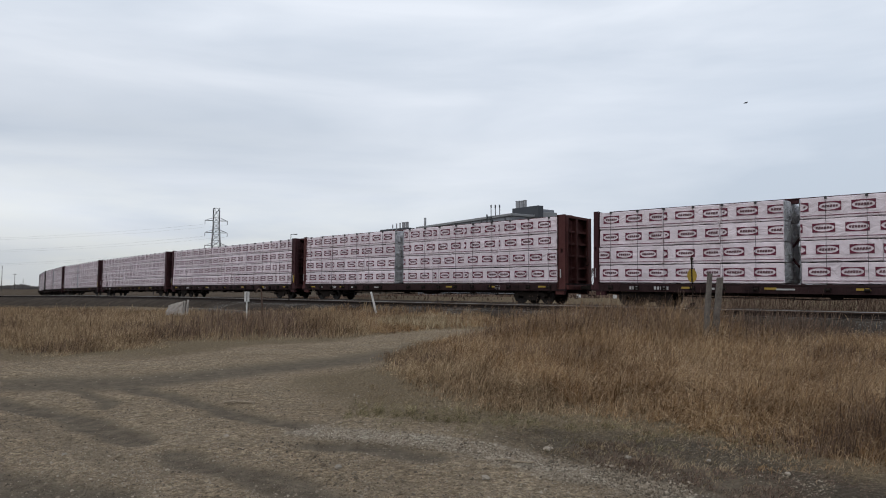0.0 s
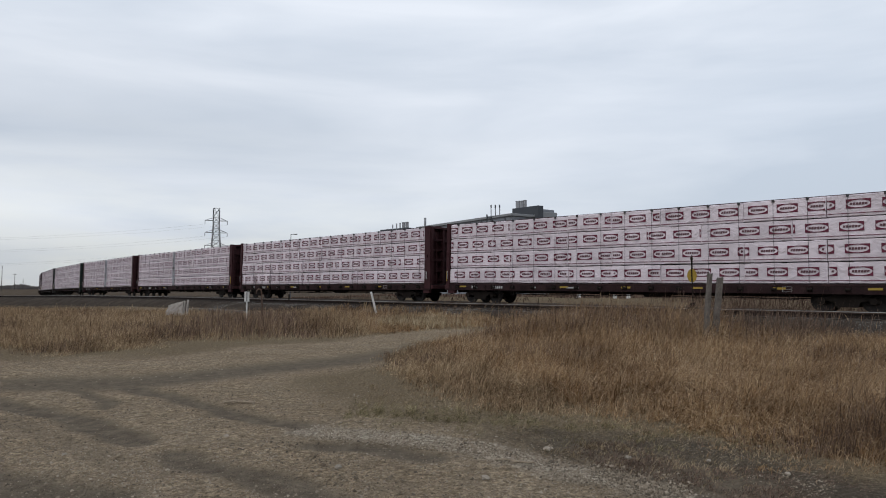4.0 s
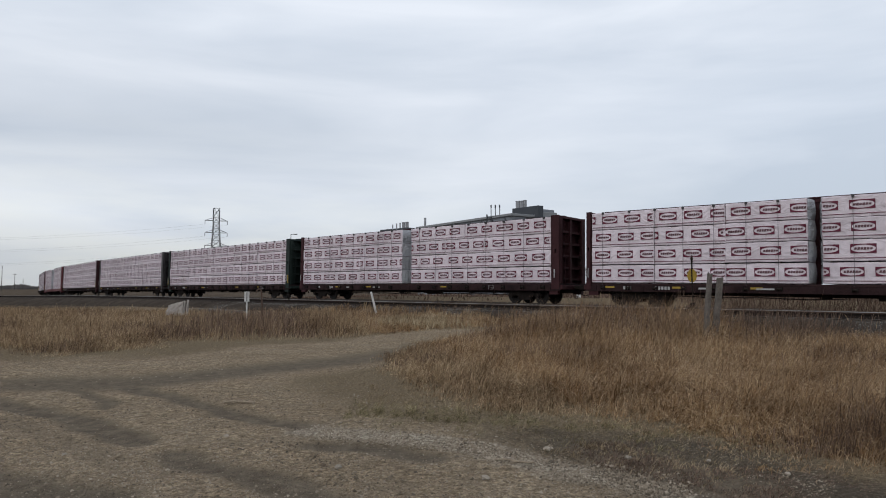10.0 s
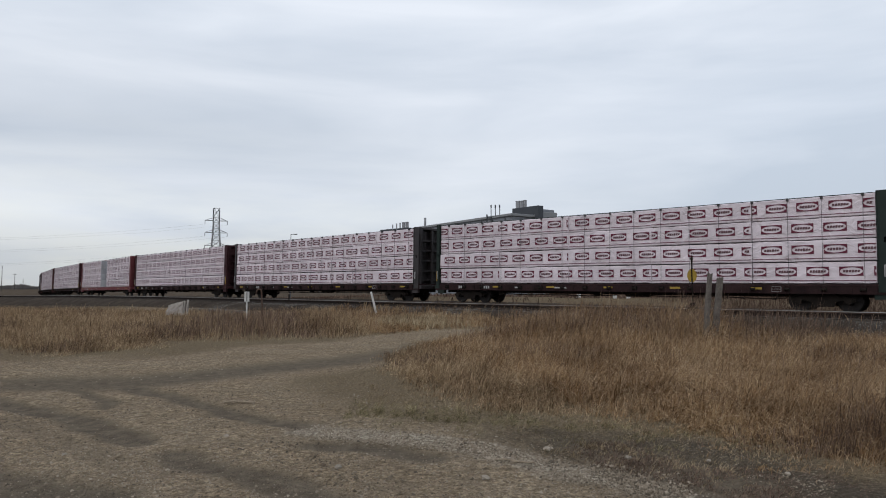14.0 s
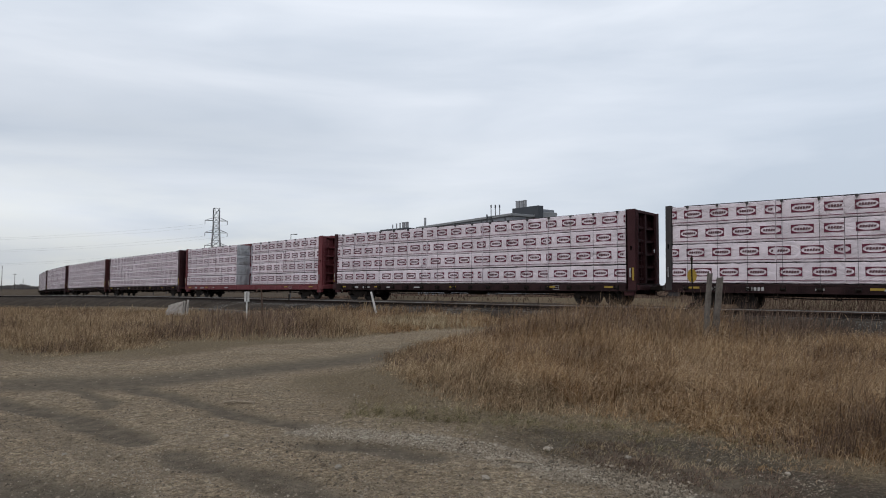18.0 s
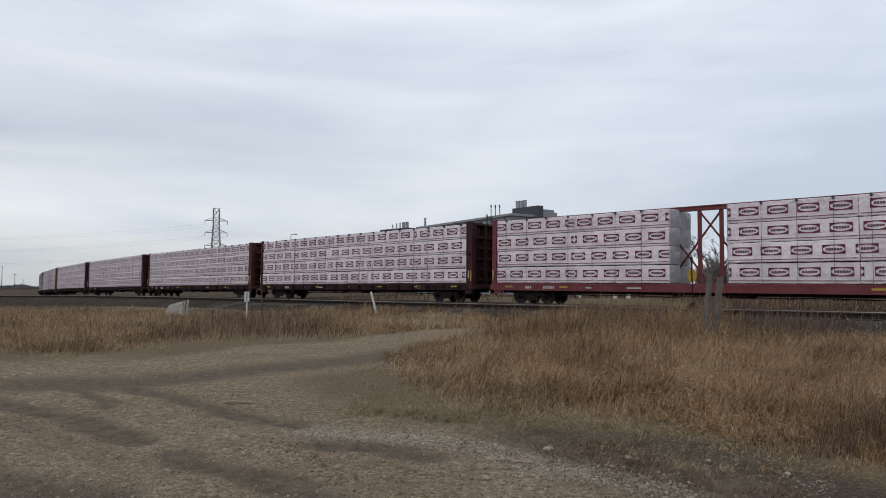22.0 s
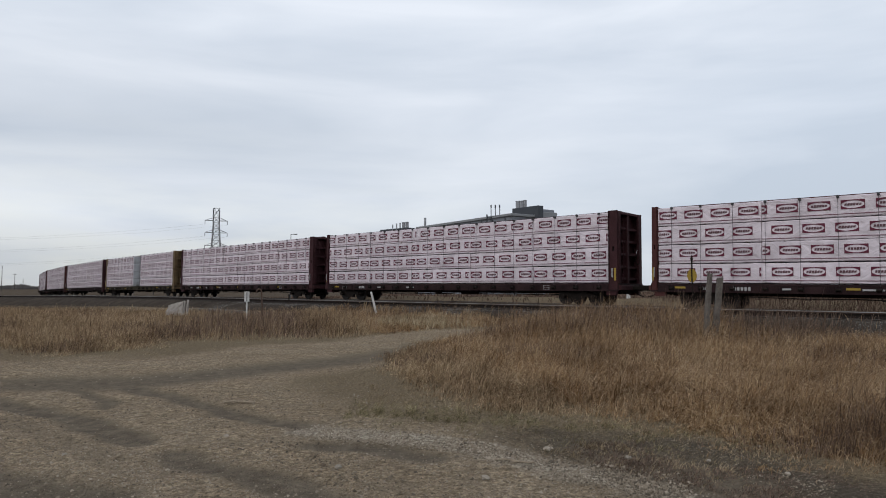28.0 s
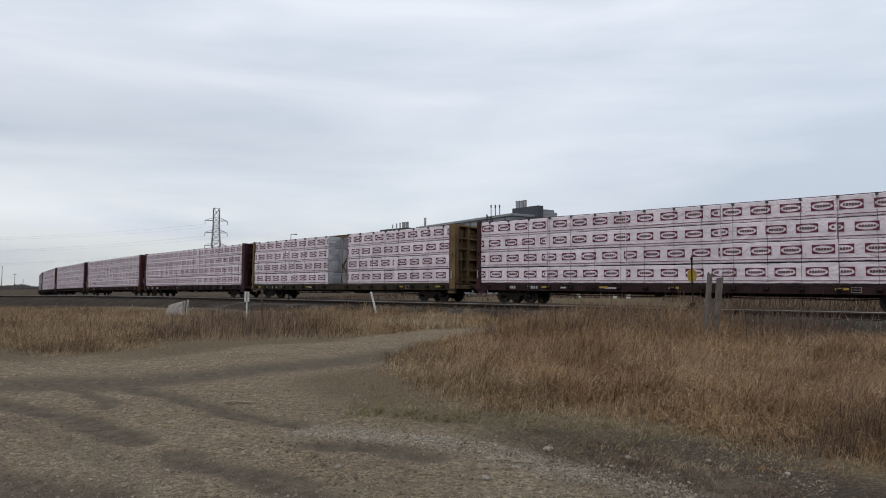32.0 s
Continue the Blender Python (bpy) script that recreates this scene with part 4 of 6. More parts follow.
    if gap:
        # plain sheet folded over the open end of each half load
        for x, sgn in ((gap_at - gap / 2, 1), (gap_at + gap / 2, -1)):
            for side in (-1, 1):
                n = 12
                for layer in range(4):
                    bm = bmesh.new()
                    z0 = DECK + .02 + layer * .880
                    rows = []
                    for i in range(n + 1):
                        a = i / n
                        yy = .10 + a * 1.25
                        bulge = .15 * math.sin(math.pi * min(1, a * 1.1)) + rng.uniform(-.012, .012)
                        rows.append([bm.verts.new((sgn * (.01 + bulge * (.6 + .4 * math.sin(math.pi * j / 4))), yy * side, z0 + .85 * j / 4)) for j in range(5)])
                    for a, b in zip(rows, rows[1:]):
                        for j in range(4):
                            bm.faces.new((a[j], b[j], b[j + 1], a[j + 1]))
                    bmesh.ops.solidify(bm, geom=bm.faces[:], thickness=.012)
                    bmesh.ops.recalc_face_normals(bm, faces=bm.faces)
                    part("end_wrap", bm, M_WRAP_END, car, "plain pale sheet over the load's end", m=Matrix.Translation((x, 0, 0)))
    return car


WHEELS = []
# colour, where the load is broken and how wide, and words for the label
CARS = [
    ("maroon", -2.6, 0.6, "mixed", "maroon centre-beam flatcar stacked with white printed lumber wraps, load split"),
    ("brown", -1.0, 0.8, "mixed", "rust-brown centre-beam flatcar, four tiers of wrapped lumber split by a gap"),
    ("maroon", 0, 0, "mixed", "dark maroon centre-beam flatcar fully stacked with wrapped lumber"),
    ("maroon", 0, 0, "mixed", "dark maroon centre-beam flatcar, wraps torn low on one side"),
    ("maroon", -1.35, 0.5, "mixed", "dark maroon centre-beam flatcar with wrapped lumber in two halves"),
    ("maroon", 0.1, 0.8, "mixed", "dark maroon centre-beam flatcar, pale end sheet showing between two stacks"),
    ("green", 0, 0, "even", "dark green centre-beam flatcar fully stacked with wrapped lumber"),
    ("black", 0, 0, "mixed", "blackish green centre-beam flatcar fully stacked with wrapped lumber"),
    ("maroon", 0, 0, "even", "dark maroon centre-beam flatcar fully stacked with wrapped lumber"),
    ("red", -0.01, 2.6, "even", "bright red centre-beam flatcar with a wide gap between its two stacks"),
    ("maroon", 0, 0, "even", "dark maroon centre-beam flatcar fully stacked with even lumber packs"),
    ("brown", 0, 0, "mixed", "rust-brown centre-beam flatcar fully stacked with wrapped lumber"),
    ("maroon", 0, 0, "even", "dark maroon centre-beam flatcar fully stacked with even lumber packs"),
    ("maroon", 0, 0, "even", "dark maroon centre-beam flatcar fully stacked with even lumber packs"),
    ("yellow", 0.12, 2.25, "even", "faded yellow centre-beam flatcar with a wide gap between its two stacks"),
    ("maroon", 0, 0, "even", "dark maroon centre-beam flatcar fully stacked with wrapped lumber"),
    ("brown", 0, 0, "mixed", "rust-brown centre-beam flatcar fully stacked with wrapped lumber"),
    ("maroon", 0, 0, "even", "dark maroon centre-beam flatcar fully stacked with wrapped lumber"),
    ("brown", 0, 0, "mixed", "rust-brown centre-beam flatcar fully stacked with wrapped lumber"),
    ("maroon", 0, 0, "even", "dark maroon centre-beam flatcar fully stacked with wrapped lumber"),
    ("maroon", 0, 0, "mixed", "dark maroon centre-beam flatcar fully stacked with wrapped lumber"),
]


def torn_wrap(car, x, z, h, seed):
    """A ragged upright tear in the near side's wrap, its edges curling out over dark lumber."""
    rng = random.Random(seed)
    n = 7
    edge = [(rng.uniform(.02, .07), rng.uniform(.02, .07)) for _ in range(n - 1)]
    edge = [(.004, .004)] + edge + [(.004, .004)]
    mid = [rng.gauss(0, .03) for _ in range(n + 1)]
    bm = bmesh.new()
    rows = [[bm.verts.new((mid[i] + k, 0, h * i / n)) for k in (-edge[i][0], edge[i][1])] for i in range(n + 1)]
    for p, q in zip(rows, rows[1:]):
        bm.faces.new((p[0], p[1], q[1], q[0]))
    bmesh.ops.solidify(bm, geom=bm.faces[:], thickness=.004)
    part("bare_lumber", bm, M_DUNNAGE, car, "bare lumber showing through torn wrap", m=Matrix.Translation((x, -1.352, z)))
    for k in (-1, 1):
        bm = bmesh.new()
        rows = []
        for i in range(n + 1):
            e = edge[i][0 if k < 0 else 1]
            rows.append([bm.verts.new((mid[i] + k * e, 0, h * i / n)), bm.verts.new((mid[i] + k * (e + .03), -.03 - .5 * e, h * i / n + .02)), bm.verts.new((mid[i] + k * (e + .05 + .5 * e), -.012, h * i / n - .03))])
        for p, q in zip(rows, rows[1:]):
            for j in (0, 1):
                bm.faces.new((p[j], p[j + 1], q[j + 1], q[j]))
        bmesh.ops.solidify(bm, geom=bm.faces[:], thickness=.005)
        part("torn_flap", bm, M_WRAP, car, "torn edge of wrap curling out", m=Matrix.Translation((x, -1.354, z)))


SLACK = {-1: .05, 0: -.11, 1: .23, 2: .33, 3: .26, 4: .13, 5: .02, 6: -.06, 7: -.07, 8: -.08, 9: -.06, 10: -.11, 11: -.39, 12: -.61, 13: -.80, 14: -.70, 15: -.6, 16: -.6, 17: -.6, 18: -.6, 19: -.6}
TRAIN = [build_car("flatcar", c, 20 + i, at, gap, style, label) for i, (c, at, gap, style, label) in enumerate(CARS)]

torn_wrap(TRAIN[3], -9.15, 1.20, .62, 5)
torn_wrap(TRAIN[3], -6.75, 1.22, .70, 6)
torn_wrap(TRAIN[3], -6.62, 2.08, .50, 7)


def car_centre(n, t):
    """Arc length of car n's middle (the first in the list is number -1)."""
    return 0.1 + SPEED * (t - 16.5) - (n - 7) * PITCH + SLACK.get(n, 0) - HALF_LOAD


def car_pose(n, t):
    s = car_centre(n, t)
    xa, ya, za, _ = on_track(MAIN, main_rail, s - 9.25)
    xb, yb, zb, _ = on_track(MAIN, main_rail, s + 9.25)
    x, y, z, _ = on_track(MAIN, main_rail, s)
    a = math.atan2(yb - ya, xb - xa)
    return Matrix.Translation((.5 * x + .25 * (xa + xb), .5 * y + .25 * (ya + yb), (za + zb) / 2)) @ Matrix.Rotation(a, 4, "Z") @ Matrix.Rotation(-math.atan2(zb - za, 18.5), 4, "Y") @ Matrix.Rotation(-CANT, 4, "X")

# ---- things beside the tracks ----


def post_at(name, x, y, z, mat, make, label, category, lean=(0, 0), turn=0.0):
    bm = bmesh.new()
    make(bm)
    ob = part(name, bm, mat, None, label, m=Matrix.Translation((x, y, z)) @ Matrix.Rotation(lean[0], 4, "Y") @ Matrix.Rotation(lean[1], 4, "X") @ Matrix.Rotation(turn, 4, "Z"))
    return tagged(ob, category=category)


def rough_timber(bm, w, d, h, seed):
    """A squared post with split, uneven faces and a worn top."""
    rng = random.Random(seed)
    rings = []
    for i in range(9):
        z = h * i / 8
        k = 1 - .12 * (i / 8) ** 3
        ring = []
        for cx, cy in ((-1, -1), (-.3, -1.04), (.35, -.96), (1, -1), (1.03, .1), (1, 1), (0, 1), (-1, 1), (-.97, 0)):
            ring.append(bm.verts.new((cx * w / 2 * k + rng.gauss(0, .006), cy * d / 2 * k + rng.gauss(0, .006), z + (rng.gauss(0, .03) if i == 8 else 0))))
        rings.append(ring)
    n = len(rings[0])
    for a, b in zip(rings, rings[1:]):
        for j in range(n):
            bm.faces.new((a[j], a[(j + 1) % n], b[(j + 1) % n], b[j]))
    bm.faces.new(rings[0][::-1])
    bm.faces.new(rings[-1])


post_at("fence_post", 7.22, 17.8, -.1, M_OLDWOOD, lambda bm: rough_timber(bm, .115, .11, 2.02, 1), "weathered grey timber post leaning in tall grass", "fence post", (math.radians(5), 0), .3)
post_at("fence_post", 7.52, 17.95, -.1, M_OLDWOOD, lambda bm: rough_timber(bm, .165, .15, 1.92, 2), "thick split timber post leaning beside another", "fence post", (math.radians(6), .03), -.2)


def switch_stand():
    base = empty("switch_stand", pose(9.55, 24.6, .42, 0, 0, -42))
    tagged(base, "railway switch stand with a yellow oval target and small disc", "switch stand")
    bm = bmesh.new()
    box(bm, -.28, .28, -.22, .22, 0, .07)
    box(bm, -.17, .17, -.15, .15, .07, .36)
    box(bm, -.10, .10, -.10, .10, .36, .52)
    part("stand_base", bevelled(bm, .02), M_UNDER, base, "grimy cast-iron housing")
    bm = bmesh.new()
    rod(bm, (0, 0, .5), (0, 0, 2.34), .022, n=8)
    part("mast", bm, M_UNDER, base)
    bm = bmesh.new()
    n = 24
    ring = [(.185 * math.cos(i * math.tau / n), .255 * math.sin(i * math.tau / n)) for i in range(n)]
    a = [bm.verts.new((x, -.034, 1.56 + z)) for x, z in ring]
    b = [bm.verts.new((x, -.026, 1.56 + z)) for x, z in ring]
    bm.faces.new(a)
    bm.faces.new(b[::-1])
    for i in range(n):
        bm.faces.new((a[i], b[i], b[(i + 1) % n], a[(i + 1) % n]))
    bmesh.ops.recalc_face_normals(bm, faces=bm.faces)
    part("target", bm, M_TARGET, base, "yellow oval plate")
    bm = bmesh.new()
    box(bm, -.022, .022, -.05, -.036, 1.30, 2.2)
    part("target_stripe", bm, M_UNDER, base, "dark bar down the plate")
    bm = bmesh.new()
    ring = [(.06 * math.cos(i * math.tau / 16), .075 * math.sin(i * math.tau / 16)) for i in range(16)]
    a = [bm.verts.new((x, -.034, 2.20 + z)) for x, z in ring]
    b = [bm.verts.new((x, -.026, 2.20 + z)) for x, z in ring]
    bm.faces.new(a)
    bm.faces.new(b[::-1])
    for i in range(16):
        bm.faces.new((a[i], b[i], b[(i + 1) % 16], a[(i + 1) % 16]))
    bmesh.ops.recalc_face_normals(bm, faces=bm.faces)
    part("upper_disc", bm, M_SILL_OCHRE, base, "small grimy ochre disc")
    bm = bmesh.new()
    rod(bm, (.1, -.15, .2), (.55, -.3, .12), .025, n=6)
    rod(bm, (.55, -.3, .12), (.72, -.34, .2), .035, n=6)
    part("throw_lever", bm, M_UNDER, base)


switch_stand()


def marker_post():
    base = empty("marker_post", pose(-9.45, 31.0, 0, 0, 0, 15))
    tagged(base, "thin white marker post with a rectangular top plate", "marker post")
    bm = bmesh.new()
    rod(bm, (0, 0, -.1), (0, 0, 1.32), .035, n=8)
    part("pole", bm, M_WHITEPAINT, base)
    bm = bmesh.new()
    box(bm, -.115, .115, -.05, -.035, .86, 1.34)
    part("plate", bevelled(bm, .003), M_WHITEPAINT, base, "white painted plate")
    bm = bmesh.new()
    box(bm, -.018, .018, -.058, -.052, .88, 1.32)
    part("plate_stripe", bm, M_STRAP, base, "dark bar down the plate")


marker_post()
post_at("steel_post", -8.52, 30.2, 0, M_RAIL, lambda bm: tube(bm, [(.06, 0, -.1), (.04, 0, .6), (0, 0, 1.25)] + [(-.12 + .12 * math.cos(a * math.pi / 6), 0, 1.33 + .13 * math.sin(a * math.pi / 6)) for a in range(7)] + [(-.235, 0, 1.26)], .038, 8), "rusty steel post with a hooked top in dry grass", "post")
post_at("leaning_stake", -3.36, 33.0, -.05, M_WHITEPAINT, lambda bm: (box(bm, -.05, .05, -.02, .02, 0, 1.40)), "white painted stake leaning over in the grass", "stake", (-.24, 0))
post_at("steel_post", -10.6, 44.3, .1, M_UNDER, lambda bm: rod(bm, (0, 0, -.2), (0, 0, .95), .05, .045, n=8), "short dark post beside the rails", "post")


def broken_block():
    """A weathered concrete headwall, ridged at one end."""
    base = empty("concrete_block", pose(-14.85, 36.0, -.02, 0, 0, 10))
    tagged(base, "weathered pale concrete block, ridged and broken at one end", "concrete block")
    bm = bmesh.new()
    v = [(-.62, -.25, 0), (.33, -.25, 0), (.35, -.25, .80), (-.40, -.25, .58), (-.62, .25, 0), (.33, .25, 0), (.35, .25, .80), (-.40, .25, .58)]
    vs = [bm.verts.new(p) for p in v]
    for f in ((0, 1, 2, 3), (5, 4, 7, 6), (4, 0, 3, 7), (1, 5, 6, 2), (3, 2, 6, 7), (4, 5, 1, 0)):
        bm.faces.new([vs[i] for i in f])
    bmesh.ops.subdivide_edges(bm, edges=bm.edges[:], cuts=4, use_grid_fill=True)
    rng = random.Random(8)
    for w in bm.verts:
        w.co += Vector((rng.gauss(0, .012), rng.gauss(0, .012), rng.gauss(0, .010)))
    part("slab", bm, M_CONCRETE, base)
    for i, (x, h) in enumerate(((.40, .80), (.53, .84))):
        bm = bmesh.new()
        rough_timber(bm, .07, .3, h, 30 + i)
        part("ridge", bm, M_CONCRETE, base, m=pose(x, -.1, 0, 0, rng.uniform(-4, 4), 0))


M_CONCRETE = material("weathered_concrete", (0.38, 0.345, 0.31), 0.9, vary=0.3, grain=14, blotch=3, bump=0.5)
broken_block()


def litter():
    rng = random.Random(3)
    for x, y, r in ((5.2, 26.0, .16), (5.55, 25.6, .09)):
        bm = bmesh.new()
        bmesh.ops.create_icosphere(bm, subdivisions=2, radius=r)
        for v in bm.verts:
            v.co *= rng.uniform(.75, 1.15)
            v.co.z *= .7
        tagged(part("plastic_bag", bm, M_WHITEPAINT, None, "crumpled pale plastic bag caught in grass", m=pose(x, y, .42)), category="litter")
    for x, y, r in ((-.92, 5.72, .032), (1.0, 6.3, .04), (-2.3, 6.9, .03), (.35, 5.4, .035), (2.4, 5.9, .022), (2.9, 5.5, .025), (1.7, 6.0, .03), (-3.6, 6.2, .025), (3.1, 6.4, .022), (3.9, 6.1, .025)):
        bm = bmesh.new()
        bmesh.ops.create_icosphere(bm, subdivisions=2, radius=r)
        for v in bm.verts:
            v.co *= rng.uniform(.8, 1.15)
            v.co.z *= .65
        tagged(part("stone", bm, M_STONE, None, "pale rounded stone lying on the gravel", m=pose(x, y, float(ground_z(x, y)) + r * .3, 0, 0, rng.uniform(0, 180))), category="stone", group="loose stones")
    for x, y, l, a, r in ((-2.78, 8.86, .42, 175, .016), (.60, 5.86, .30, -25, .009), (.70, 5.80, .22, -8, .008)):
        bm = bmesh.new()
        pts = [(-l / 2, 0, 0), (-l / 6, .02, .01), (l / 5, -.015, .012), (l / 2, .03, .005)]
        tube(bm, pts, r)
        tagged(part("stick", bm, M_STICK, None, "dry broken stick lying on the gravel", m=pose(x, y, float(ground_z(x, y)) + .015, 0, 0, a)), category="stick")


litter()

# ---- the distance ----


def pylon():
    base = empty("transmission_tower", pose(-117, 330, -1.2, 0, 0, 28))
    tagged(base, "grey steel lattice transmission tower with three crossarm levels", "transmission tower")

    def half(z):
        return 1.45 + max(0, 34 - z) * .06 if z < 34 else 1.45

    levels = [0, 6, 11, 15.5, 19.5, 23, 26.3, 29.5, 32.5, 35.5, 38.5, 43]
    for cx, cy in ((-1, -1), (1, -1), (1, 1), (-1, 1)):
        bm = bmesh.new()
        for z0, z1 in zip(levels, levels[1:]):
            rod(bm, (cx * half(z0), cy * half(z0), z0), (cx * half(z1), cy * half(z1), z1), .12, n=5)
        part("leg", bm, M_DARKMETAL, base)
    for k in range(4):
        bm = bmesh.new()
        c, s = math.cos(k * math.pi / 2), math.sin(k * math.pi / 2)
        for z0, z1 in zip(levels, levels[1:]):
            for sg in (-1, 1):
                a, b = (sg * half(z0), half(z0), z0), (-sg * half(z1), half(z1), z1)
                rod(bm, (a[0] * c - a[1] * s, a[0] * s + a[1] * c, a[2]), (b[0] * c - b[1] * s, b[0] * s + b[1] * c, b[2]), .09, n=4)
            a, b = (-half(z1), half(z1), z1), (half(z1), half(z1), z1)
            rod(bm, (a[0] * c - a[1] * s, a[0] * s + a[1] * c, a[2]), (b[0] * c - b[1] * s, b[0] * s + b[1] * c, b[2]), .08, n=4)
        part("lattice_face", bm, M_DARKMETAL, base)
    for z in (23.7, 30.4, 36.6):
        for sg in (-1, 1):
            bm = bmesh.new()
            tip = (sg * 5.6, 0, z)
            for y in (-1.5, 1.5):
                rod(bm, (sg * 1.4, y, z), tip, .10, n=4)
                rod(bm, (sg * 1.4, y, z + 1.5), tip, .08, n=4)
            arm = part("crossarm", bm, M_DARKMETAL, base)
            bm = bmesh.new()
            rod(bm, (sg * 5.5, 0, z), (sg * 5.5, 0, z - 2.0), .13, n=6)
            part("insulator", bm, M_DARKMETAL, arm)
    # conductors sagging away to the next tower out of view
    m = base.matrix_basis
    for z in (23.7, 30.4, 36.6):
        for sg in (-1, 1):
            bm = bmesh.new()
            a, b = m @ Vector((sg * 5.5, 0, z - 2)), Vector((-430 + sg * 4, 300 + sg * 5, z - 3))
            pts = [a.lerp(b, i / 14) - Vector((0, 0, 9 * 4 * (i / 14) * (1 - i / 14))) for i in range(15)]
            tube(bm, pts, .019, 4)
            tagged(part("power_line", bm, M_DARKMETAL, None, "thin sagging power line hung from the lattice tower"), category="cable", group="power lines")


pylon()


def utility_pole(x, y, h, arm, label):
    base = empty("utility_pole", pose(x, y, -1.2, 0, 0, random.Random(int(x)).uniform(-40, 40)))
    tagged(base, label, "utility pole", group="utility poles")
    bm = bmesh.new()
    rod(bm, (0, 0, 0), (0, 0, h), .19, .13, n=8)
    part("pole", bm, M_BARK, base)
    if arm:
        bm = bmesh.new()
        box(bm, -1.3, 1.3, -.07, .07, h - .9, h - .72)
        part("crossarm", bm, M_BARK, base)
        for k in (-1.15, -.6, .6, 1.15):
            bm = bmesh.new()
            rod(bm, (k, 0, h - .72), (k, 0, h - .45), .06, n=6)
            part("insulator", bm, M_DARKMETAL, base)


for x, y, h, arm in ((-261, 380, 15.0, False), (-300, 450, 12.0, True), (-330, 505, 9.0, False), (-100, 222, 14.3, False), (-99, 230, 15.0, True)):
    utility_pole(x, y, h, arm, "distant wooden utility pole" + (" with a crossarm" if arm else " without crossarm, bare"))


def street_light(x, y, h, arm):
    base = empty("street_light", pose(x, y, -1.0))
    tagged(base, "tall grey street light with " + ("one short arm" if arm else "a flat twin head"), "street light")
    bm = bmesh.new()
    rod(bm, (0, 0, 0), (0, 0, h), .11, .06, n=8)
    part("pole", bm, M_DARKMETAL, base)
    bm = bmesh.new()
    if arm:
        rod(bm, (0, 0, h - .1), (.6, 0, h - .02), .04, n=6)
        box(bm, .5, 1.1, -.14, .14, h - .12, h + .04)
    else:
        box(bm, -.8, .8, -.14, .14, h - .05, h + .1)
    part("lamp_head", bm, M_DARKMETAL, base)


street_light(-27.2, 114.5, 11.9, True)
street_light(60.3, 110.0, 10.5, False)


def plant_building():
    """Industrial hall beyond the tracks, its long wall running away from the viewer."""
    R, L = Vector((11.6, 108.0, 0)), Vector((-5.2, 133.0, 0))
    along = (L - R).normalized()
    turn = math.atan2(along.y, along.x)
    base = empty("factory_building", Matrix.Translation((R.x, R.y, -1.2)) @ Matrix.Rotation(turn, 4, "Z"))
    tagged(base, "grey metal-clad factory hall with rooftop plant rooms and stacks", "building")
    n = (L - R).length
    # local x runs along the wall away from the near corner; -y is behind
    bm = bmesh.new()
    box(bm, 0, n, -9, 0, 0, 14.6)
    part("wall", bm, M_BUILD, base)
    bm = bmesh.new()
    box(bm, -.3, n + .3, -9.3, .3, 14.604, 15.05)
    part("roof", bevelled(bm, .05), M_BUILD_LIGHT, base, "pale sheet-metal roof edge")
    for i in range(9):
        bm = bmesh.new()
        box(bm, n * (i + .5) / 9 - .06, n * (i + .5) / 9 + .06, .003, .10, 0, 14.5)
        part("wall_seam", bm, M_BUILD_DARK, base)
    inv = base.matrix_basis.inverted()

    def room(name, left, right, depth, z1, mat, label=""):
        """A rooftop room over a front from left to right, each a bearing and a distance."""
        p, q = Vector((left[0] * left[1], left[1], 0)), Vector((right[0] * right[1], right[1], 0))
        d = Vector((p.y - q.y, q.x - p.x, 0)).normalized() * depth
        bm = bmesh.new()
        foot = [bm.verts.new((v.x, v.y, 8.0)) for v in (p, q, q + d, p + d)]
        head = [bm.verts.new((v.x, v.y, z1)) for v in (p, q, q + d, p + d)]
        bm.faces.new(foot[::-1])
        bm.faces.new(head)
        for i in range(4):
            j = (i + 1) % 4
            bm.faces.new((foot[i], foot[j], head[j], head[i]))
        bmesh.ops.recalc_face_normals(bm, faces=bm.faces)
        ob = part(name, bevelled(bm, .04), mat, base, label)
        ob.matrix_basis = inv
        return ob

    room("plant_room", (.1085, 114.7), (.1490, 110.0), 1.4, 15.45, M_BUILD_DARK, "charcoal rooftop plant room")
    room("side_block", (.1500, 111.2), (.1745, 113.4), 3.0, 15.0, M_BUILD)
    room("parapet", (.1500, 110.9), (.1790, 113.2), .3, 14.5, M_BUILD_LIGHT)
    room("plant_room", (-.0985, 141.0), (-.0550, 135.0), 2.0, 13.95, M_BUILD_DARK, "charcoal rooftop plant room")
    # flues
    for k, d, w, top in ((.1172, 119, .37, 17.25), (.1228, 119, .40, 17.3), (.1284, 119, .38, 17.4), (-.0278, 134, .24, 15.75), (-.056, 137, .36, 15.2), (-.0615, 137, .36, 15.1), (-.0725, 137, .14, 14.85), (-.067, 137, .14, 15.0), (-.0785, 138, .12, 14.7)):
        bm = bmesh.new()
        rod(bm, (k * d, d, 9), (k * d, d, top), w, n=14)
        rod(bm, (k * d, d, top), (k * d, d, top + .12), w * 1.1, n=14)
        ob = part("flue", bm, M_FLUE, base, "pale metal flue")
        ob.matrix_basis = inv
    for k in (.0755, .0822, .089):
        bm = bmesh.new()
        d = 112
        rod(bm, (k * d, d, 9), (k * d, d, 15.6), .07, n=8)
        rod(bm, (k * d, d, 15.3), (k * d, d, 15.8), .12, n=8)
        ob = part("vent_pipe", bm, M_BUILD_DARK, base)
        ob.matrix_basis = inv
    bm = bmesh.new()
    d = 112
    box(bm, .068 * d, .096 * d, d - .1, d + .1, 13.55, 13.75)
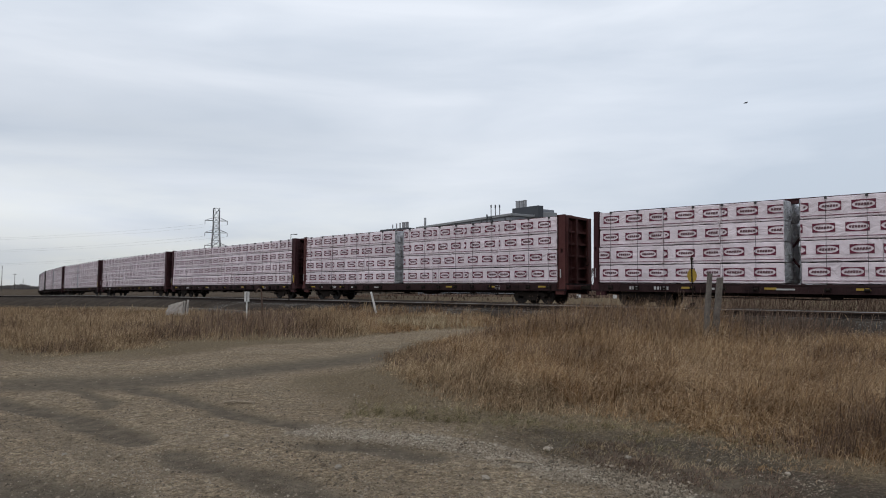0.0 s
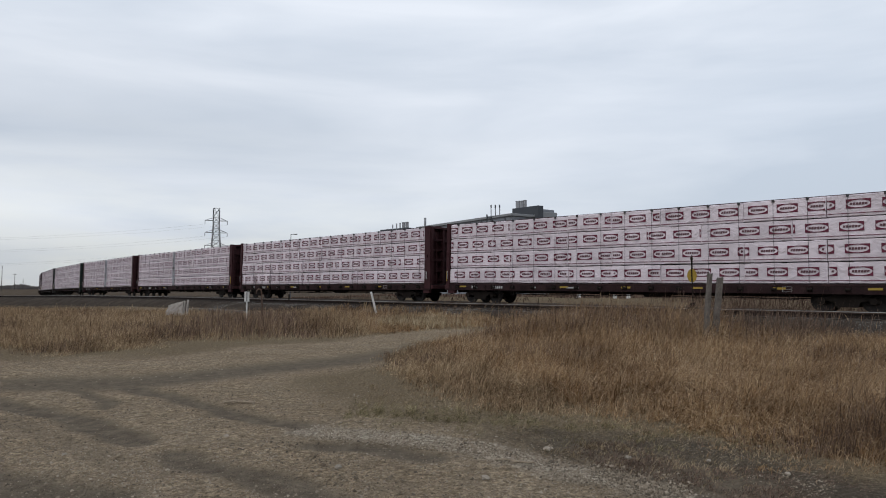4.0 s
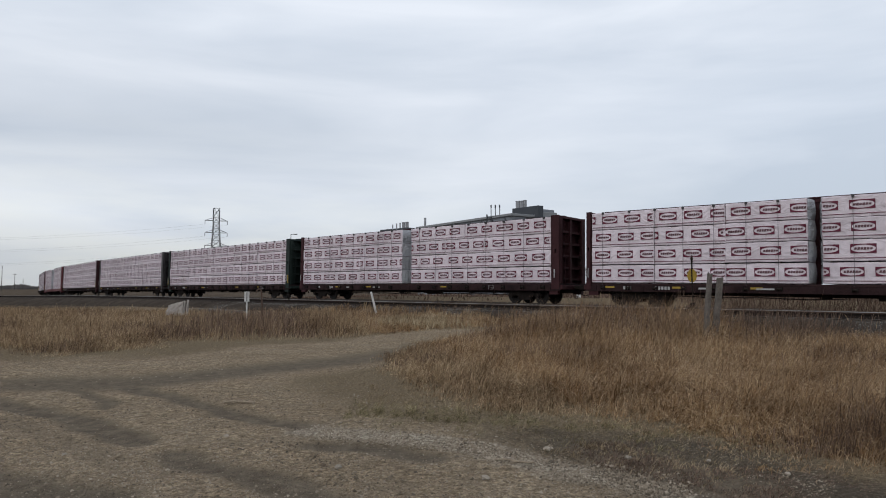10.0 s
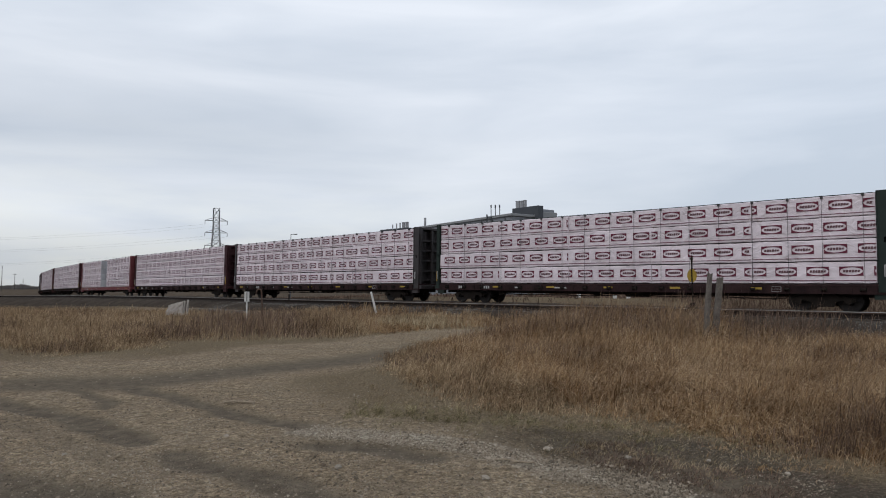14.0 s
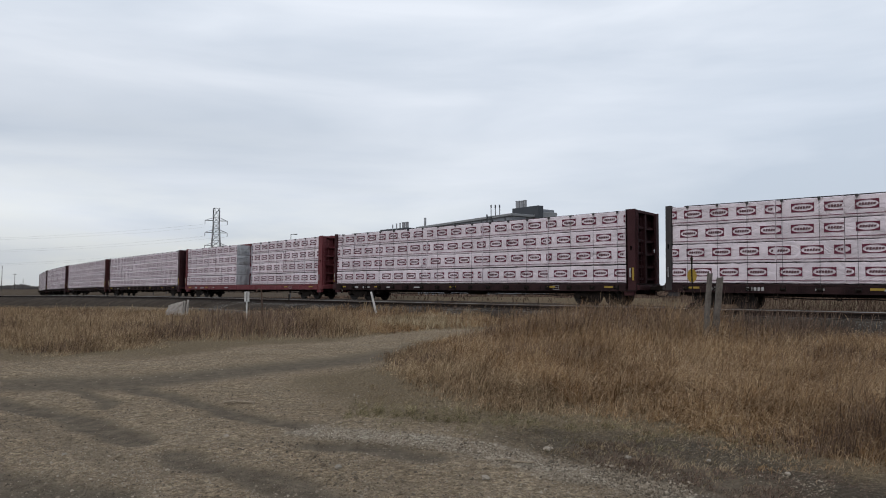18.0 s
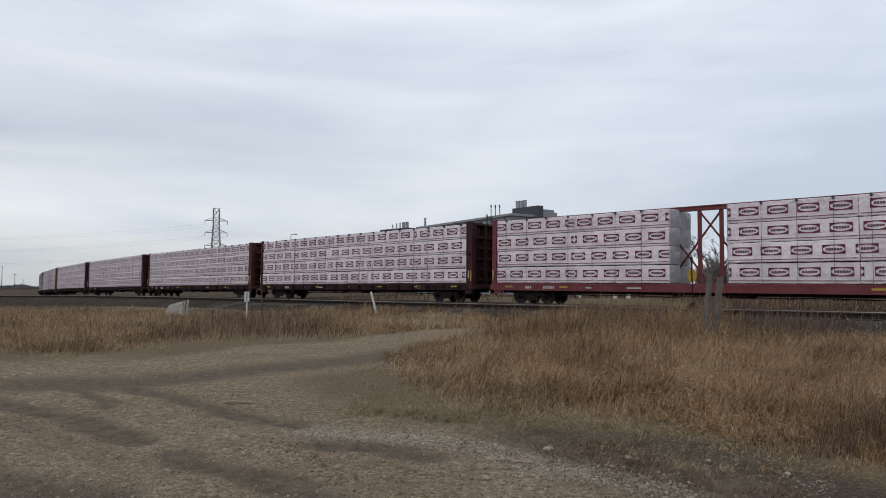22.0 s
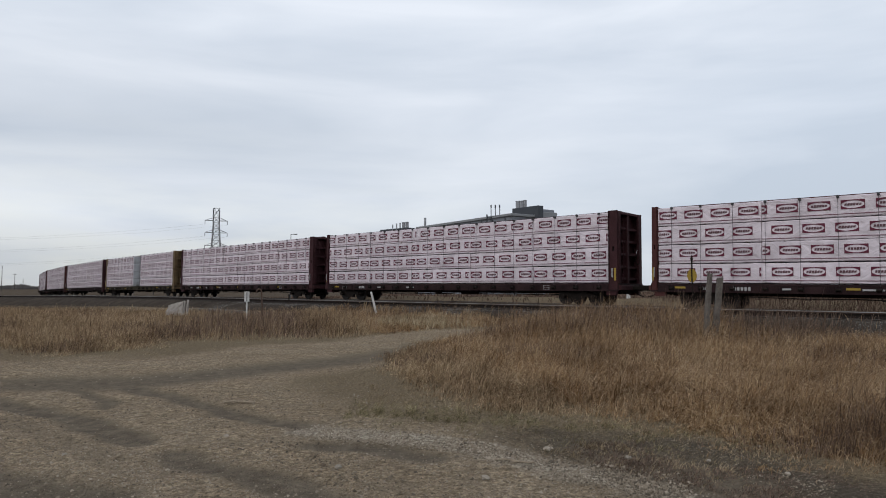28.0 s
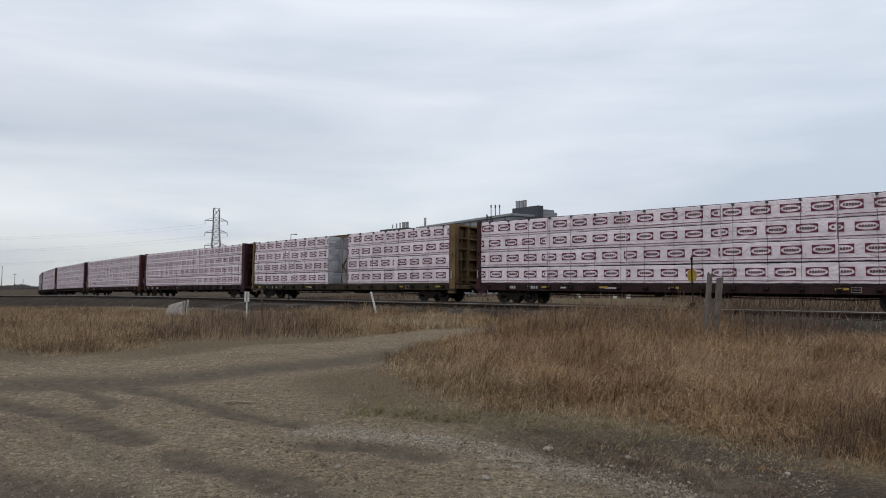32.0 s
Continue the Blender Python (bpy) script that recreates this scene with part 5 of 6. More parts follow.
    box(bm, .068 * d, .070 * d, d - .1, d + .1, 11, 14.1)
    box(bm, .094 * d, .096 * d, d - .1, d + .1, 11, 14.1)
    ob = part("pipe_rack", bm, M_BUILD_DARK, base)
    ob.matrix_basis = inv


M_BUILD_LIGHT = material("pale_metal_roofing", (0.24, 0.245, 0.25), 0.6, vary=0.1, blotch=0.2, grain=2, bump=0)
M_FLUE = material("galvanised_flue", (0.30, 0.30, 0.31), 0.5, metal=0.3, vary=0.2, blotch=0.5, bump=0)
plant_building()


def bare_tree(x, y, h, seed, label):
    """Leafless tree: tapered trunk, limbs that fork five times into fine twigs."""
    rng = random.Random(seed)
    base = empty("bare_tree", pose(x, y, float(ground_z(x, y)) - .05))
    tagged(base, label, "tree", group="bare trees")
    trunk, limbs = bmesh.new(), bmesh.new()

    def grow(bm, p, d, length, r, depth):
        q = p + d * length
        rod(bm, p, q, r, r * .68, n=6 if depth < 2 else 4, caps=False)
        if depth == 6:
            return
        for _ in range(2 if rng.random() < .55 else 3):
            nd = (d + Vector((rng.gauss(0, .42), rng.gauss(0, .42), rng.gauss(.10, .22)))).normalized()
            grow(limbs, q if rng.random() < .7 else p.lerp(q, .7), nd, length * rng.uniform(.62, .86), max(r * .64, .022), depth + 1)

    grow(trunk, Vector((0, 0, 0)), Vector((rng.gauss(0, .06), 0, 1)).normalized(), h * .24, h * .016, 0)
    part("trunk", trunk, M_BARK, base)
    part("branches", limbs, M_BARK, base)


bare_tree(65.0, 116, 13.5, 5, "bare leafless tree with forked limbs against the sky")
bare_tree(56.0, 116, 12.5, 8, "bare leafless tree, slender and twiggy")
bare_tree(31.0, 118, 8.0, 11, "bare bushy tree with upright twigs")
bare_tree(47.8, 115, 15.0, 21, "bare leafless tree with fine upright twigs")
bare_tree(52.0, 117, 13.0, 24, "bare leafless tree with fine upright twigs")
bare_tree(60.0, 114.5, 12.5, 31, "bare leafless tree, narrow and twiggy")
bare_tree(28.0, 121, 7.0, 12, "bare bushy tree with upright twigs")
bare_tree(72.0, 124, 7.0, 13, "bare leafless tree, low and spreading")


def thicket():
    """Leafless brush beyond the tracks: a dense stand of thin forking shoots."""
    rng = np.random.RandomState(33)
    n = 6000
    bear = rng.uniform(.395, .505, n)
    d = rng.uniform(112, 124, n)
    x, y = bear * d, d
    top = 3.2 + 3.6 * np.abs(wobble(bear * 60, bear * 11, 1.0, 34)) + 2.0 * np.exp(-((bear - .475) / .012) ** 2)
    z0 = np.where(rng.uniform(0, 1, n) < .45, -.8, top * rng.uniform(.1, .75, n))
    length = np.minimum(rng.uniform(.8, 3.2, n), top - z0 + .6)
    lx, ly = rng.normal(0, .32, n) * length, rng.normal(0, .3, n) * length
    w = rng.uniform(.02, .045, n)
    V = np.stack([np.stack([x - w, y, z0], -1), np.stack([x + w, y + w, z0], -1), np.stack([x + .5 * lx + .6 * w, y + .5 * ly, z0 + .6 * length], -1), np.stack([x + lx, y + ly, z0 + length], -1)], 1).reshape(-1, 3)
    i = np.arange(n)[:, None] * 4
    F = np.concatenate([i + np.array([q]) for q in ((0, 1, 2), (0, 2, 3))], 0)
    tagged(new("thicket", cloud("thicket", V, F, M_BRUSH)), "leafless grey brush beyond the tracks", "brush", kind="stuff")


M_BRUSH = material("grey_leafless_brush", (0.15, 0.13, 0.115), 0.95, vary=0.4, grain=3, blotch=.4, bump=0)
thicket()


def far_woods():
    """Leafless woods along the horizon: thousands of upright twigs in a broken band."""
    rng = np.random.RandomState(12)
    verts, faces = [], []
    count = 5200
    bear = rng.uniform(-.85, .95, count)
    d = rng.uniform(640, 900, count)
    h = np.where(bear < -.4, 1.15, 1.0) * (3.0 + 4.0 * np.abs(wobble(bear * 40, bear * 7, 1.0, 2))) * rng.uniform(.5, 1.0, count)
    w = rng.uniform(1.5, 4.0, count)
    x, z0 = bear * d, -1.3
    for k in range(count):
        i = len(verts)
        ww, hh = w[k], h[k]
        verts += [(x[k] - ww * .3, d[k], z0), (x[k] + ww * .3, d[k] + 1, z0), (x[k] + ww * .6, d[k] + .5, z0 + hh * .6), (x[k] + ww * .1, d[k], z0 + hh), (x[k] - ww * .55, d[k] - .5, z0 + hh * .7)]
        faces += [(i, i + 1, i + 2), (i, i + 2, i + 3), (i, i + 3, i + 4)]
    ob = new("far_woods", cloud("far_woods", verts, faces, M_FARWOOD))
    tagged(ob, "low leafless woods along the far horizon", "woods", kind="stuff")


M_FARWOOD = material("leafless_woods", (0.135, 0.122, 0.118), 1.0, vary=0.3, grain=.3, blotch=.05, bump=0)
far_woods()


def field_clutter():
    """White pipe markers and thin posts in the field behind the tracks."""
    for x, y, h in ((12.2, 58, .8), (16.0, 60, .75), (17.4, 60.5, .8)):
        bm = bmesh.new()
        box(bm, -.16, .16, -.1, .1, -.1, h)
        tagged(part("white_marker", bevelled(bm, .02), M_WHITEPAINT, None, "short white painted marker in the field", m=pose(x, y, float(ground_z(x, y)), 0, 4, 20)), category="marker", group="white field markers")
    for x, y in ((25.0, 37.0), (30, 41), (24, 48)):
        bm = bmesh.new()
        rod(bm, (0, 0, -.1), (0, 0, 1.2), .03, n=6)
        tagged(part("steel_post", bm, M_UNDER, None, "thin dark post in the field behind the tracks", m=pose(x, y, float(ground_z(x, y)))), category="post")


field_clutter()


def bird():
    base = empty("bird")
    tagged(base, "small dark bird flying with raised wings", "bird")
    bm = bmesh.new()
    bmesh.ops.create_icosphere(bm, subdivisions=2, radius=.05)
    for v in bm.verts:
        v.co = Vector((v.co.x * 2.1, v.co.y * .9, v.co.z * .9))
    part("body", bm, M_FEATHER, base, smooth=True)
    bm = bmesh.new()
    bmesh.ops.create_cone(bm, segments=6, radius1=.035, radius2=.01, depth=.10, cap_ends=True, matrix=pose(-.13, 0, 0, 0, -90, 0))
    part("tail", bm, M_FEATHER, base)
    wings = []
    for s in (-1, 1):
        bm = bmesh.new()
        pts = [(-.05, 0, 0), (.05, 0, 0), (.03, s * .13, .01), (-.03, s * .24, 0), (-.06, s * .12, 0)]
        lo, hi = [bm.verts.new(p) for p in pts], [bm.verts.new((p[0], p[1], p[2] + .008)) for p in pts]
        bm.faces.new(lo)
        bm.faces.new(hi[::-1])
        for i in range(5):
            bm.faces.new((lo[i], hi[i], hi[(i + 1) % 5], lo[(i + 1) % 5]))
        bmesh.ops.recalc_face_normals(bm, faces=bm.faces)
        wings.append((part("wing", bm, M_FEATHER, base), s))
    return base, wings


BIRD, BIRD_WINGS = bird()

# ---- grass and stones ----


def grass_material(name, stops, rough=0.8):
    m = bpy.data.materials.new(name)
    m.use_nodes = True
    nt, ln = m.node_tree.nodes, m.node_tree.links
    b = nt["Principled BSDF"]
    b.inputs["Roughness"].default_value = rough
    b.inputs["Specular IOR Level"].default_value = 0.2
    geo, co, n = nt.new("ShaderNodeNewGeometry"), nt.new("ShaderNodeTexCoord"), nt.new("ShaderNodeTexNoise")
    n.inputs["Scale"].default_value, n.inputs["Detail"].default_value, n.inputs["Roughness"].default_value = 0.55, 7, 0.72
    ln.new(co.outputs["Object"], n.inputs["Vector"])
    a = nt.new("ShaderNodeMath")
    a.operation = "MULTIPLY_ADD"
    ln.new(n.outputs["Fac"], a.inputs[0])
    a.inputs[1].default_value, a.inputs[2].default_value = 2.2, -1.1
    k = nt.new("ShaderNodeMath")
    k.operation = "MULTIPLY_ADD"
    ln.new(geo.outputs["Random Per Island"], k.inputs[0])
    k.inputs[1].default_value = 0.95
    s = nt.new("ShaderNodeMath")
    s.operation = "ADD"
    s.inputs[1].default_value = 0.02
    ln.new(a.outputs[0], s.inputs[0])
    ln.new(s.outputs[0], k.inputs[2])
    r = nt.new("ShaderNodeValToRGB")
    while len(r.color_ramp.elements) < len(stops):
        r.color_ramp.elements.new(0.5)
    for e, (p, c) in zip(r.color_ramp.elements, stops):
        e.position, e.color = p, (*c, 1)
    ln.new(k.outputs[0], r.inputs["Fac"])
    ln.new(r.outputs["Color"], b.inputs["Base Color"])
    return m


M_TALL = grass_material("tall_dead_grass", [(0.05, (0.070, 0.038, 0.017)), (0.32, (0.178, 0.099, 0.046)), (0.65, (0.300, 0.180, 0.088)), (0.97, (0.48, 0.335, 0.186))])
M_SHORT = grass_material("short_dry_grass", [(0.1, (0.112, 0.081, 0.046)), (0.5, (0.250, 0.184, 0.108)), (0.95, (0.41, 0.315, 0.20))])
M_WEED = grass_material("dark_dead_weed", [(0.1, (0.050, 0.031, 0.022)), (0.5, (0.125, 0.080, 0.057)), (0.9, (0.23, 0.158, 0.115))])
M_TAN = grass_material("tan_dead_grass", [(0.05, (0.070, 0.044, 0.023)), (0.32, (0.185, 0.122, 0.067)), (0.65, (0.305, 0.215, 0.126)), (0.97, (0.46, 0.35, 0.22))])
M_OLIVE = grass_material("olive_low_grass", [(0.1, (0.085, 0.070, 0.034)), (0.5, (0.195, 0.160, 0.083)), (0.95, (0.36, 0.30, 0.175))])


M_STRAW = grass_material("wind_blown_straw", [(0.1, (0.145, 0.086, 0.047)), (0.5, (0.31, 0.206, 0.12)), (0.95, (0.54, 0.40, 0.255))])
M_BLEACHED = grass_material("bleached_grass", [(0.1, (0.20, 0.145, 0.085)), (0.5, (0.36, 0.28, 0.175)), (0.9, (0.50, 0.41, 0.27))])


def height_over_bed(x, y):
    """Ground or ballast slope, whichever is higher, at points near the idle track."""
    a = -0.735
    nx, ny = -math.sin(a), math.cos(a)
    z = ground_z(x, y)
    off = (x - NEAR[1][NEAR[0] == 0][0]) * nx + (y - NEAR[2][NEAR[0] == 0][0]) * ny
    bed = np.interp(np.abs(off), [0, 1.75, 2.3, 3.4, 4.6], [.46, .43, .24, -.29, -1.2])
    return np.where((x > -22) & (off < 2.5), np.maximum(z, bed), z), off


def blades(name, px, py, h, width, lean, mat, label, seed, wind=(0.30, -0.08), clump=0.0):
    """One arching, tapering blade of three joints at each place; clump gathers them into tufts of that radius."""
    rng = np.random.RandomState(seed)
    n = len(px)
    a = rng.uniform(0, math.tau, n)
    if clump:
        # pull each blade towards the middle of its tuft, and let it fan out from there
        cx, cy = np.round(px / clump + .31 * np.sin(py * 3.1)) * clump, np.round(py / clump + .31 * np.sin(px * 2.7)) * clump
        cx, cy = cx + .35 * clump * np.sin(cx * 91.7 + cy * 33.1), cy + .35 * clump * np.sin(cx * 47.3 - cy * 71.9)
        pull = rng.uniform(.0, .65, n)
        px, py = px + (cx - px) * pull, py + (cy - py) * pull
        h = h * (1 + .22 * np.sin(cx * 57.1 + cy * 83.3))
        a = np.arctan2(py - cy, px - cx) + rng.normal(0, 1.3, n)
    pz, _ = height_over_bed(px, py)
    bend = np.minimum(np.abs(rng.normal(0, lean, n)), 1.5)
    dx, dy = np.cos(a) * bend * h * .8 + wind[0] * h * lean, np.sin(a) * bend * h * .8 + wind[1] * h * lean
    sag = np.clip(np.hypot(dx, dy) / np.maximum(h, .01), 0, 1.3) * .42
    f = rng.uniform(0, math.tau, n)
    wx, wy = np.cos(f) * width, np.sin(f) * width * .5
    P = np.zeros((n, 7, 3), np.float32)
    for k, (t, w) in enumerate(((0, 1), (0, -1), (.4, .85), (.4, -.85), (.75, .6), (.75, -.6), (1, 0))):
        P[:, k, 0] = px + dx * t ** 1.8 + wx * w
        P[:, k, 1] = py + dy * t ** 1.8 + wy * w
        P[:, k, 2] = pz - .02 + h * (t - sag * t ** 2.4)
    i = np.arange(n)[:, None] * 7
    F = np.concatenate([i + np.array([q]) for q in ((0, 1, 3), (0, 3, 2), (2, 3, 5), (2, 5, 4), (4, 5, 6))], 0)
    ob = new(name, cloud(name, P.reshape(-1, 3), F, mat))
    tagged(ob, label, "grass", kind="stuff")


def scatter(n, x0, x1, y0, y1, seed, keep):
    rng = np.random.RandomState(seed)
    # nearer ground gets more of them
    y = y0 * (y1 / y0) ** rng.uniform(0, 1, n)
    x = rng.uniform(-1, 1, n) * y * .82
    x = np.where((x < x0) | (x > x1), rng.uniform(x0, x1, n), x)
    k = rng.uniform(0, 1, n) < keep(x, y)
    return x[k], y[k]


def bump_at(x, y, cx, cy, r):
    return np.exp(-((x - cx) ** 2 + (y - cy) ** 2) / (2 * r * r))


def tall_height(x, y):
    h = .40 + .62 * bump_at(x, y, 6.2, 21.0, 2.6) + .20 * bump_at(x, y, -6, 26.5, 3.6) + .10 * bump_at(x, y, -17, 29, 7)
    h = h + .12 * bump_at(x, y, 1.0, 14.0, 2.5) - .10 * bump_at(x, y, 14, 18, 4) - .50 * bump_at(x, y, -13.7, 32.6, 2.8) - .25 * bump_at(x, y, -1.2, 24.3, 1.4)
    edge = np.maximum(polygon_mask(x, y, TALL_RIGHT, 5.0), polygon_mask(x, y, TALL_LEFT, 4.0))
    return h * (.15 + .85 * smooth(.40, .85, edge)) * np.maximum(.2, 1 + .26 * wobble(x, y, .9, 21) + .20 * wobble(x, y, .35, 22))


def stony(x, y):
    """Where the idle track's stone shoulder stays bare of grass."""
    return smooth(.39, .47, x / y) * smooth(15.0, 17.0, y)


def weedy(x, y):
    """A patch where dark reddish weeds take the place of grass."""
    return np.exp(-((x + .31 * y) / 2.9) ** 4) * smooth(17, 20, y) * (1 - smooth(40, 44, y))


def grow_grass():
    def keep_tall(x, y):
        t = ground_masks(x, y)[0]
        _, off = height_over_bed(x, y)
        return t * np.where(off > -1.9, .04, np.where(off > -3.2, np.where(x > 7, .10, .9), 1)) * (0.14 + 0.86 * smooth(-.45, .5, wobble(x, y, .42, 31))) * (1 - .88 * stony(x, y))

    x, y = scatter(660000, -45, 30, 5.5, 52, 41, lambda x, y: keep_tall(x, y) * (1 - .94 * weedy(x, y)))
    rng = np.random.RandomState(5)
    h = tall_height(x, y) * rng.uniform(.45, 1.15, len(x))
    # two stands: browner beside the posts, tanner along the idle track
    left = x + .30 * y < 4.2
    for k, mat, label, seed in ((~left, M_TALL, "tall brown dead prairie grass bent by wind", 6), (left, M_TAN, "tan dead prairie grass along the idle track", 7)):
        blades("tall_grass", x[k], y[k], h[k], .0023 + .0002 * y[k], 1.25, mat, label, seed, wind=(.14, -.10), clump=.30)
    # pale straws blown over the rest
    x, y = scatter(130000, -40, 28, 5.5, 40, 47, lambda x, y: ground_masks(x, y)[0] * np.where(height_over_bed(x, y)[1] > -3.2, .05, 1) * (1 - .85 * weedy(x, y)) * (1 - .85 * stony(x, y)))
    h = tall_height(x, y) * np.random.RandomState(16).uniform(.8, 1.45, len(x))
    blades("straw", x, y, h, .0018 + .00016 * y, 1.25, M_STRAW, "pale dry straws blown over among the grass", 18, wind=(.25, -.20))
    # seed heads and broken tips: small pale flecks among the stalks
    x, y = scatter(240000, -40, 28, 6, 40, 71, lambda x, y: keep_tall(x, y) * (.35 + .65 * smooth(-.3, .6, wobble(x, y, .6, 72))) * (1 - .6 * weedy(x, y)))
    rng = np.random.RandomState(73)
    n = len(x)
    z = height_over_bed(x, y)[0] + tall_height(x, y) * rng.uniform(.30, .92, n)
    a, up = rng.uniform(0, math.tau, n), rng.normal(.2, .55, n)
    l, w = rng.uniform(.02, .065, n) * (1 + .02 * y), .0022 + .00022 * y
    d = np.stack([np.cos(a) * np.cos(up), np.sin(a) * np.cos(up), np.sin(up)], -1) * l[:, None]
    p = np.stack([x, y, z], -1)
    V = np.stack([p, p + .5 * d + np.stack([np.zeros(n), np.zeros(n), w], -1), p + d, p + .5 * d - np.stack([np.zeros(n), np.zeros(n), w], -1)], 1).reshape(-1, 3)
    i = np.arange(n)[:, None] * 4
    F = np.concatenate([i + np.array([q]) for q in ((0, 1, 2), (0, 2, 3))], 0)
    tagged(new("seed_heads", cloud("seed_heads", V, F, M_STRAW)), "pale dry seed heads among the dead grass", "grass", kind="stuff")
    # darker twiggy weeds standing in it
    x, y = scatter(120000, -40, 26, 6, 45, 43, lambda x, y: ground_masks(x, y)[0] * np.maximum(smooth(.25, .8, wobble(x, y, 1.6, 33)), .9 * weedy(x, y) * smooth(-.6, .3, wobble(x, y, .9, 38))) * np.where(height_over_bed(x, y)[1] > -3.2, .1, 1))
    h = tall_height(x, y) * np.random.RandomState(6).uniform(.6, 1.25, len(x))
    blades("dead_weeds", x, y, h, .003 + .0003 * y, .30, M_WEED, "dark brittle weed stalks among the dead grass", 8)
    # short tufts at the edge of the gravel
    def keep_short(x, y):
        t, d, m = ground_masks(x, y)
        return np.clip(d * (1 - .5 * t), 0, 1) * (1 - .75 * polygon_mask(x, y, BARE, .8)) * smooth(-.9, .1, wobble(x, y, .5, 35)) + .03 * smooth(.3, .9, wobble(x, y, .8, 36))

    x, y = scatter(400000, -30, 22, 4.6, 30, 45, keep_short)
    h = np.random.RandomState(7).uniform(.010, .055, len(x)) * (1 + .4 * wobble(x, y, .7, 37))
    blades("short_grass", x, y, h, .0018 + .0002 * y, 1.7, M_SHORT, "short flattened dry grass at the gravel's edge", 9, clump=.22)
    # olive low growth between the gravel's edge and the tall stand
    rng = np.random.RandomState(61)
    x, y = rng.uniform(-1.2, 3.4, 60000), rng.uniform(5.8, 9.4, 60000)
    k = rng.uniform(0, 1, len(x)) < np.exp(-((y - 7.75 + .42 * x) / .55) ** 2) * smooth(-.7, .3, wobble(x, y, .45, 62))
    x, y = x[k], y[k]
    blades("low_grass", x, y, rng.uniform(.02, .10, len(x)), np.full(len(x), .0030), 1.8, M_OLIVE, "low olive and straw-coloured grass tufts", 63, clump=.2)
    # grey stems lying matted on the bare soil
    x, y = rng.uniform(.9, 5.2, 26000), rng.uniform(4.6, 7.4, 26000)
    k = rng.uniform(0, 1, len(x)) < np.exp(-((y - 6.35 + .22 * (x - 2.5)) / .75) ** 2) * smooth(.25, .9, wobble(x, y, .33, 64))
    x, y = x[k], y[k]
    blades("matted_stems", x, y, rng.uniform(.03, .11, len(x)), np.full(len(x), .0026), 2.4, M_SHORT, "pale dead stems matted on the soil", 65, clump=.3)
    x, y = rng.uniform(.2, 4.2, 70000), rng.uniform(4.5, 7.4, 70000)
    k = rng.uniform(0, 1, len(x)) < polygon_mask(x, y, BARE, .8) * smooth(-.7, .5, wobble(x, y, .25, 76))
    x, y = x[k], y[k]
    blades("dead_litter", x, y, rng.uniform(.012, .05, len(x)), np.full(len(x), .0024), 2.6, M_WEED, "dark dead stems and litter lying on the soil", 77)
    # thin dry wisps over the yard's grassed edge
    x, y = scatter(70000, -24, 6, 8, 26, 66, lambda x, y: smooth(.02, .15, ground_masks(x, y)[0]) * (1 - smooth(.4, .7, ground_masks(x, y)[0])) * smooth(-.5, .5, wobble(x, y, .8, 67)))
    blades("thin_wisps", x, y, np.random.RandomState(68).uniform(.03, .16, len(x)), .0028 + .0002 * y, 1.3, M_BLEACHED, "thin dry wisps at the edge of the yard", 69, clump=.35)
    # seed stalks that stand above the rest near the posts
    rng = np.random.RandomState(17)
    x, y = rng.normal(6.2, 2.3, 2600), rng.normal(20.3, 1.8, 2600)
    k = ground_masks(x, y)[0] > .8
    x, y = x[k], y[k]
    blades("seed_stalks", x, y, rng.uniform(.6, 1.5, len(x)), np.full(len(x), .005), .35, M_WEED, "thin dry seed stalks taller than the grass", 10)
    # thin clumps of reddish stalks at the foot of the idle track's bed
    x = np.concatenate([rng.normal(10.4, .55, 420), rng.normal(4.7, .9, 380), rng.normal(8.6, .8, 200)])
    y = np.concatenate([rng.normal(18.8, .5, 420), rng.normal(21.6, .6, 380), rng.normal(20.2, .5, 200)])
    blades("red_stalks", x, y, rng.uniform(.45, 1.25, len(x)), np.full(len(x), .006), .45, M_WEED, "sparse reddish dead stalks at the foot of the track bed", 20)
    # bleached tussocks by the lane
    x, y = rng.normal(-1.3, 1.1, 7000), rng.normal(26.5, 1.2, 7000)
    blades("bleached_grass", x, y, rng.uniform(.2, .5, 7000), np.full(7000, .011), .8, M_BLEACHED, "bleached pale tussocks beside the lane", 12, clump=.5)
    # the fields behind the tracks
    x = rng.uniform(-150, 120, 90000)
    y = rng.uniform(46, 150, 90000)
    px, py = MAIN[1], MAIN[2]
    off = y - np.interp(x, px, py)
    ok = off > 7
    x, y = x[ok], y[ok]
    blades("field_grass", x, y, rng.uniform(.15, .5, len(x)), .01 + .0006 * y, .5, M_WEED, "dead grass of the open field behind the tracks", 11)
    # brittle growth on the far shoulder of the busy track
    x = rng.uniform(14, 60, 16000)
    y = np.interp(x, px, py) + rng.uniform(5, 13, 16000)
    k = wobble(x, y, 2.2, 51) > -.25
    x, y = x[k], y[k]
    blades("shoulder_weeds", x, y, rng.uniform(.25, .8, len(x)), np.full(len(x), .016), .4, M_WEED, "dark brown dead weeds beyond the busy track", 19)


grow_grass()


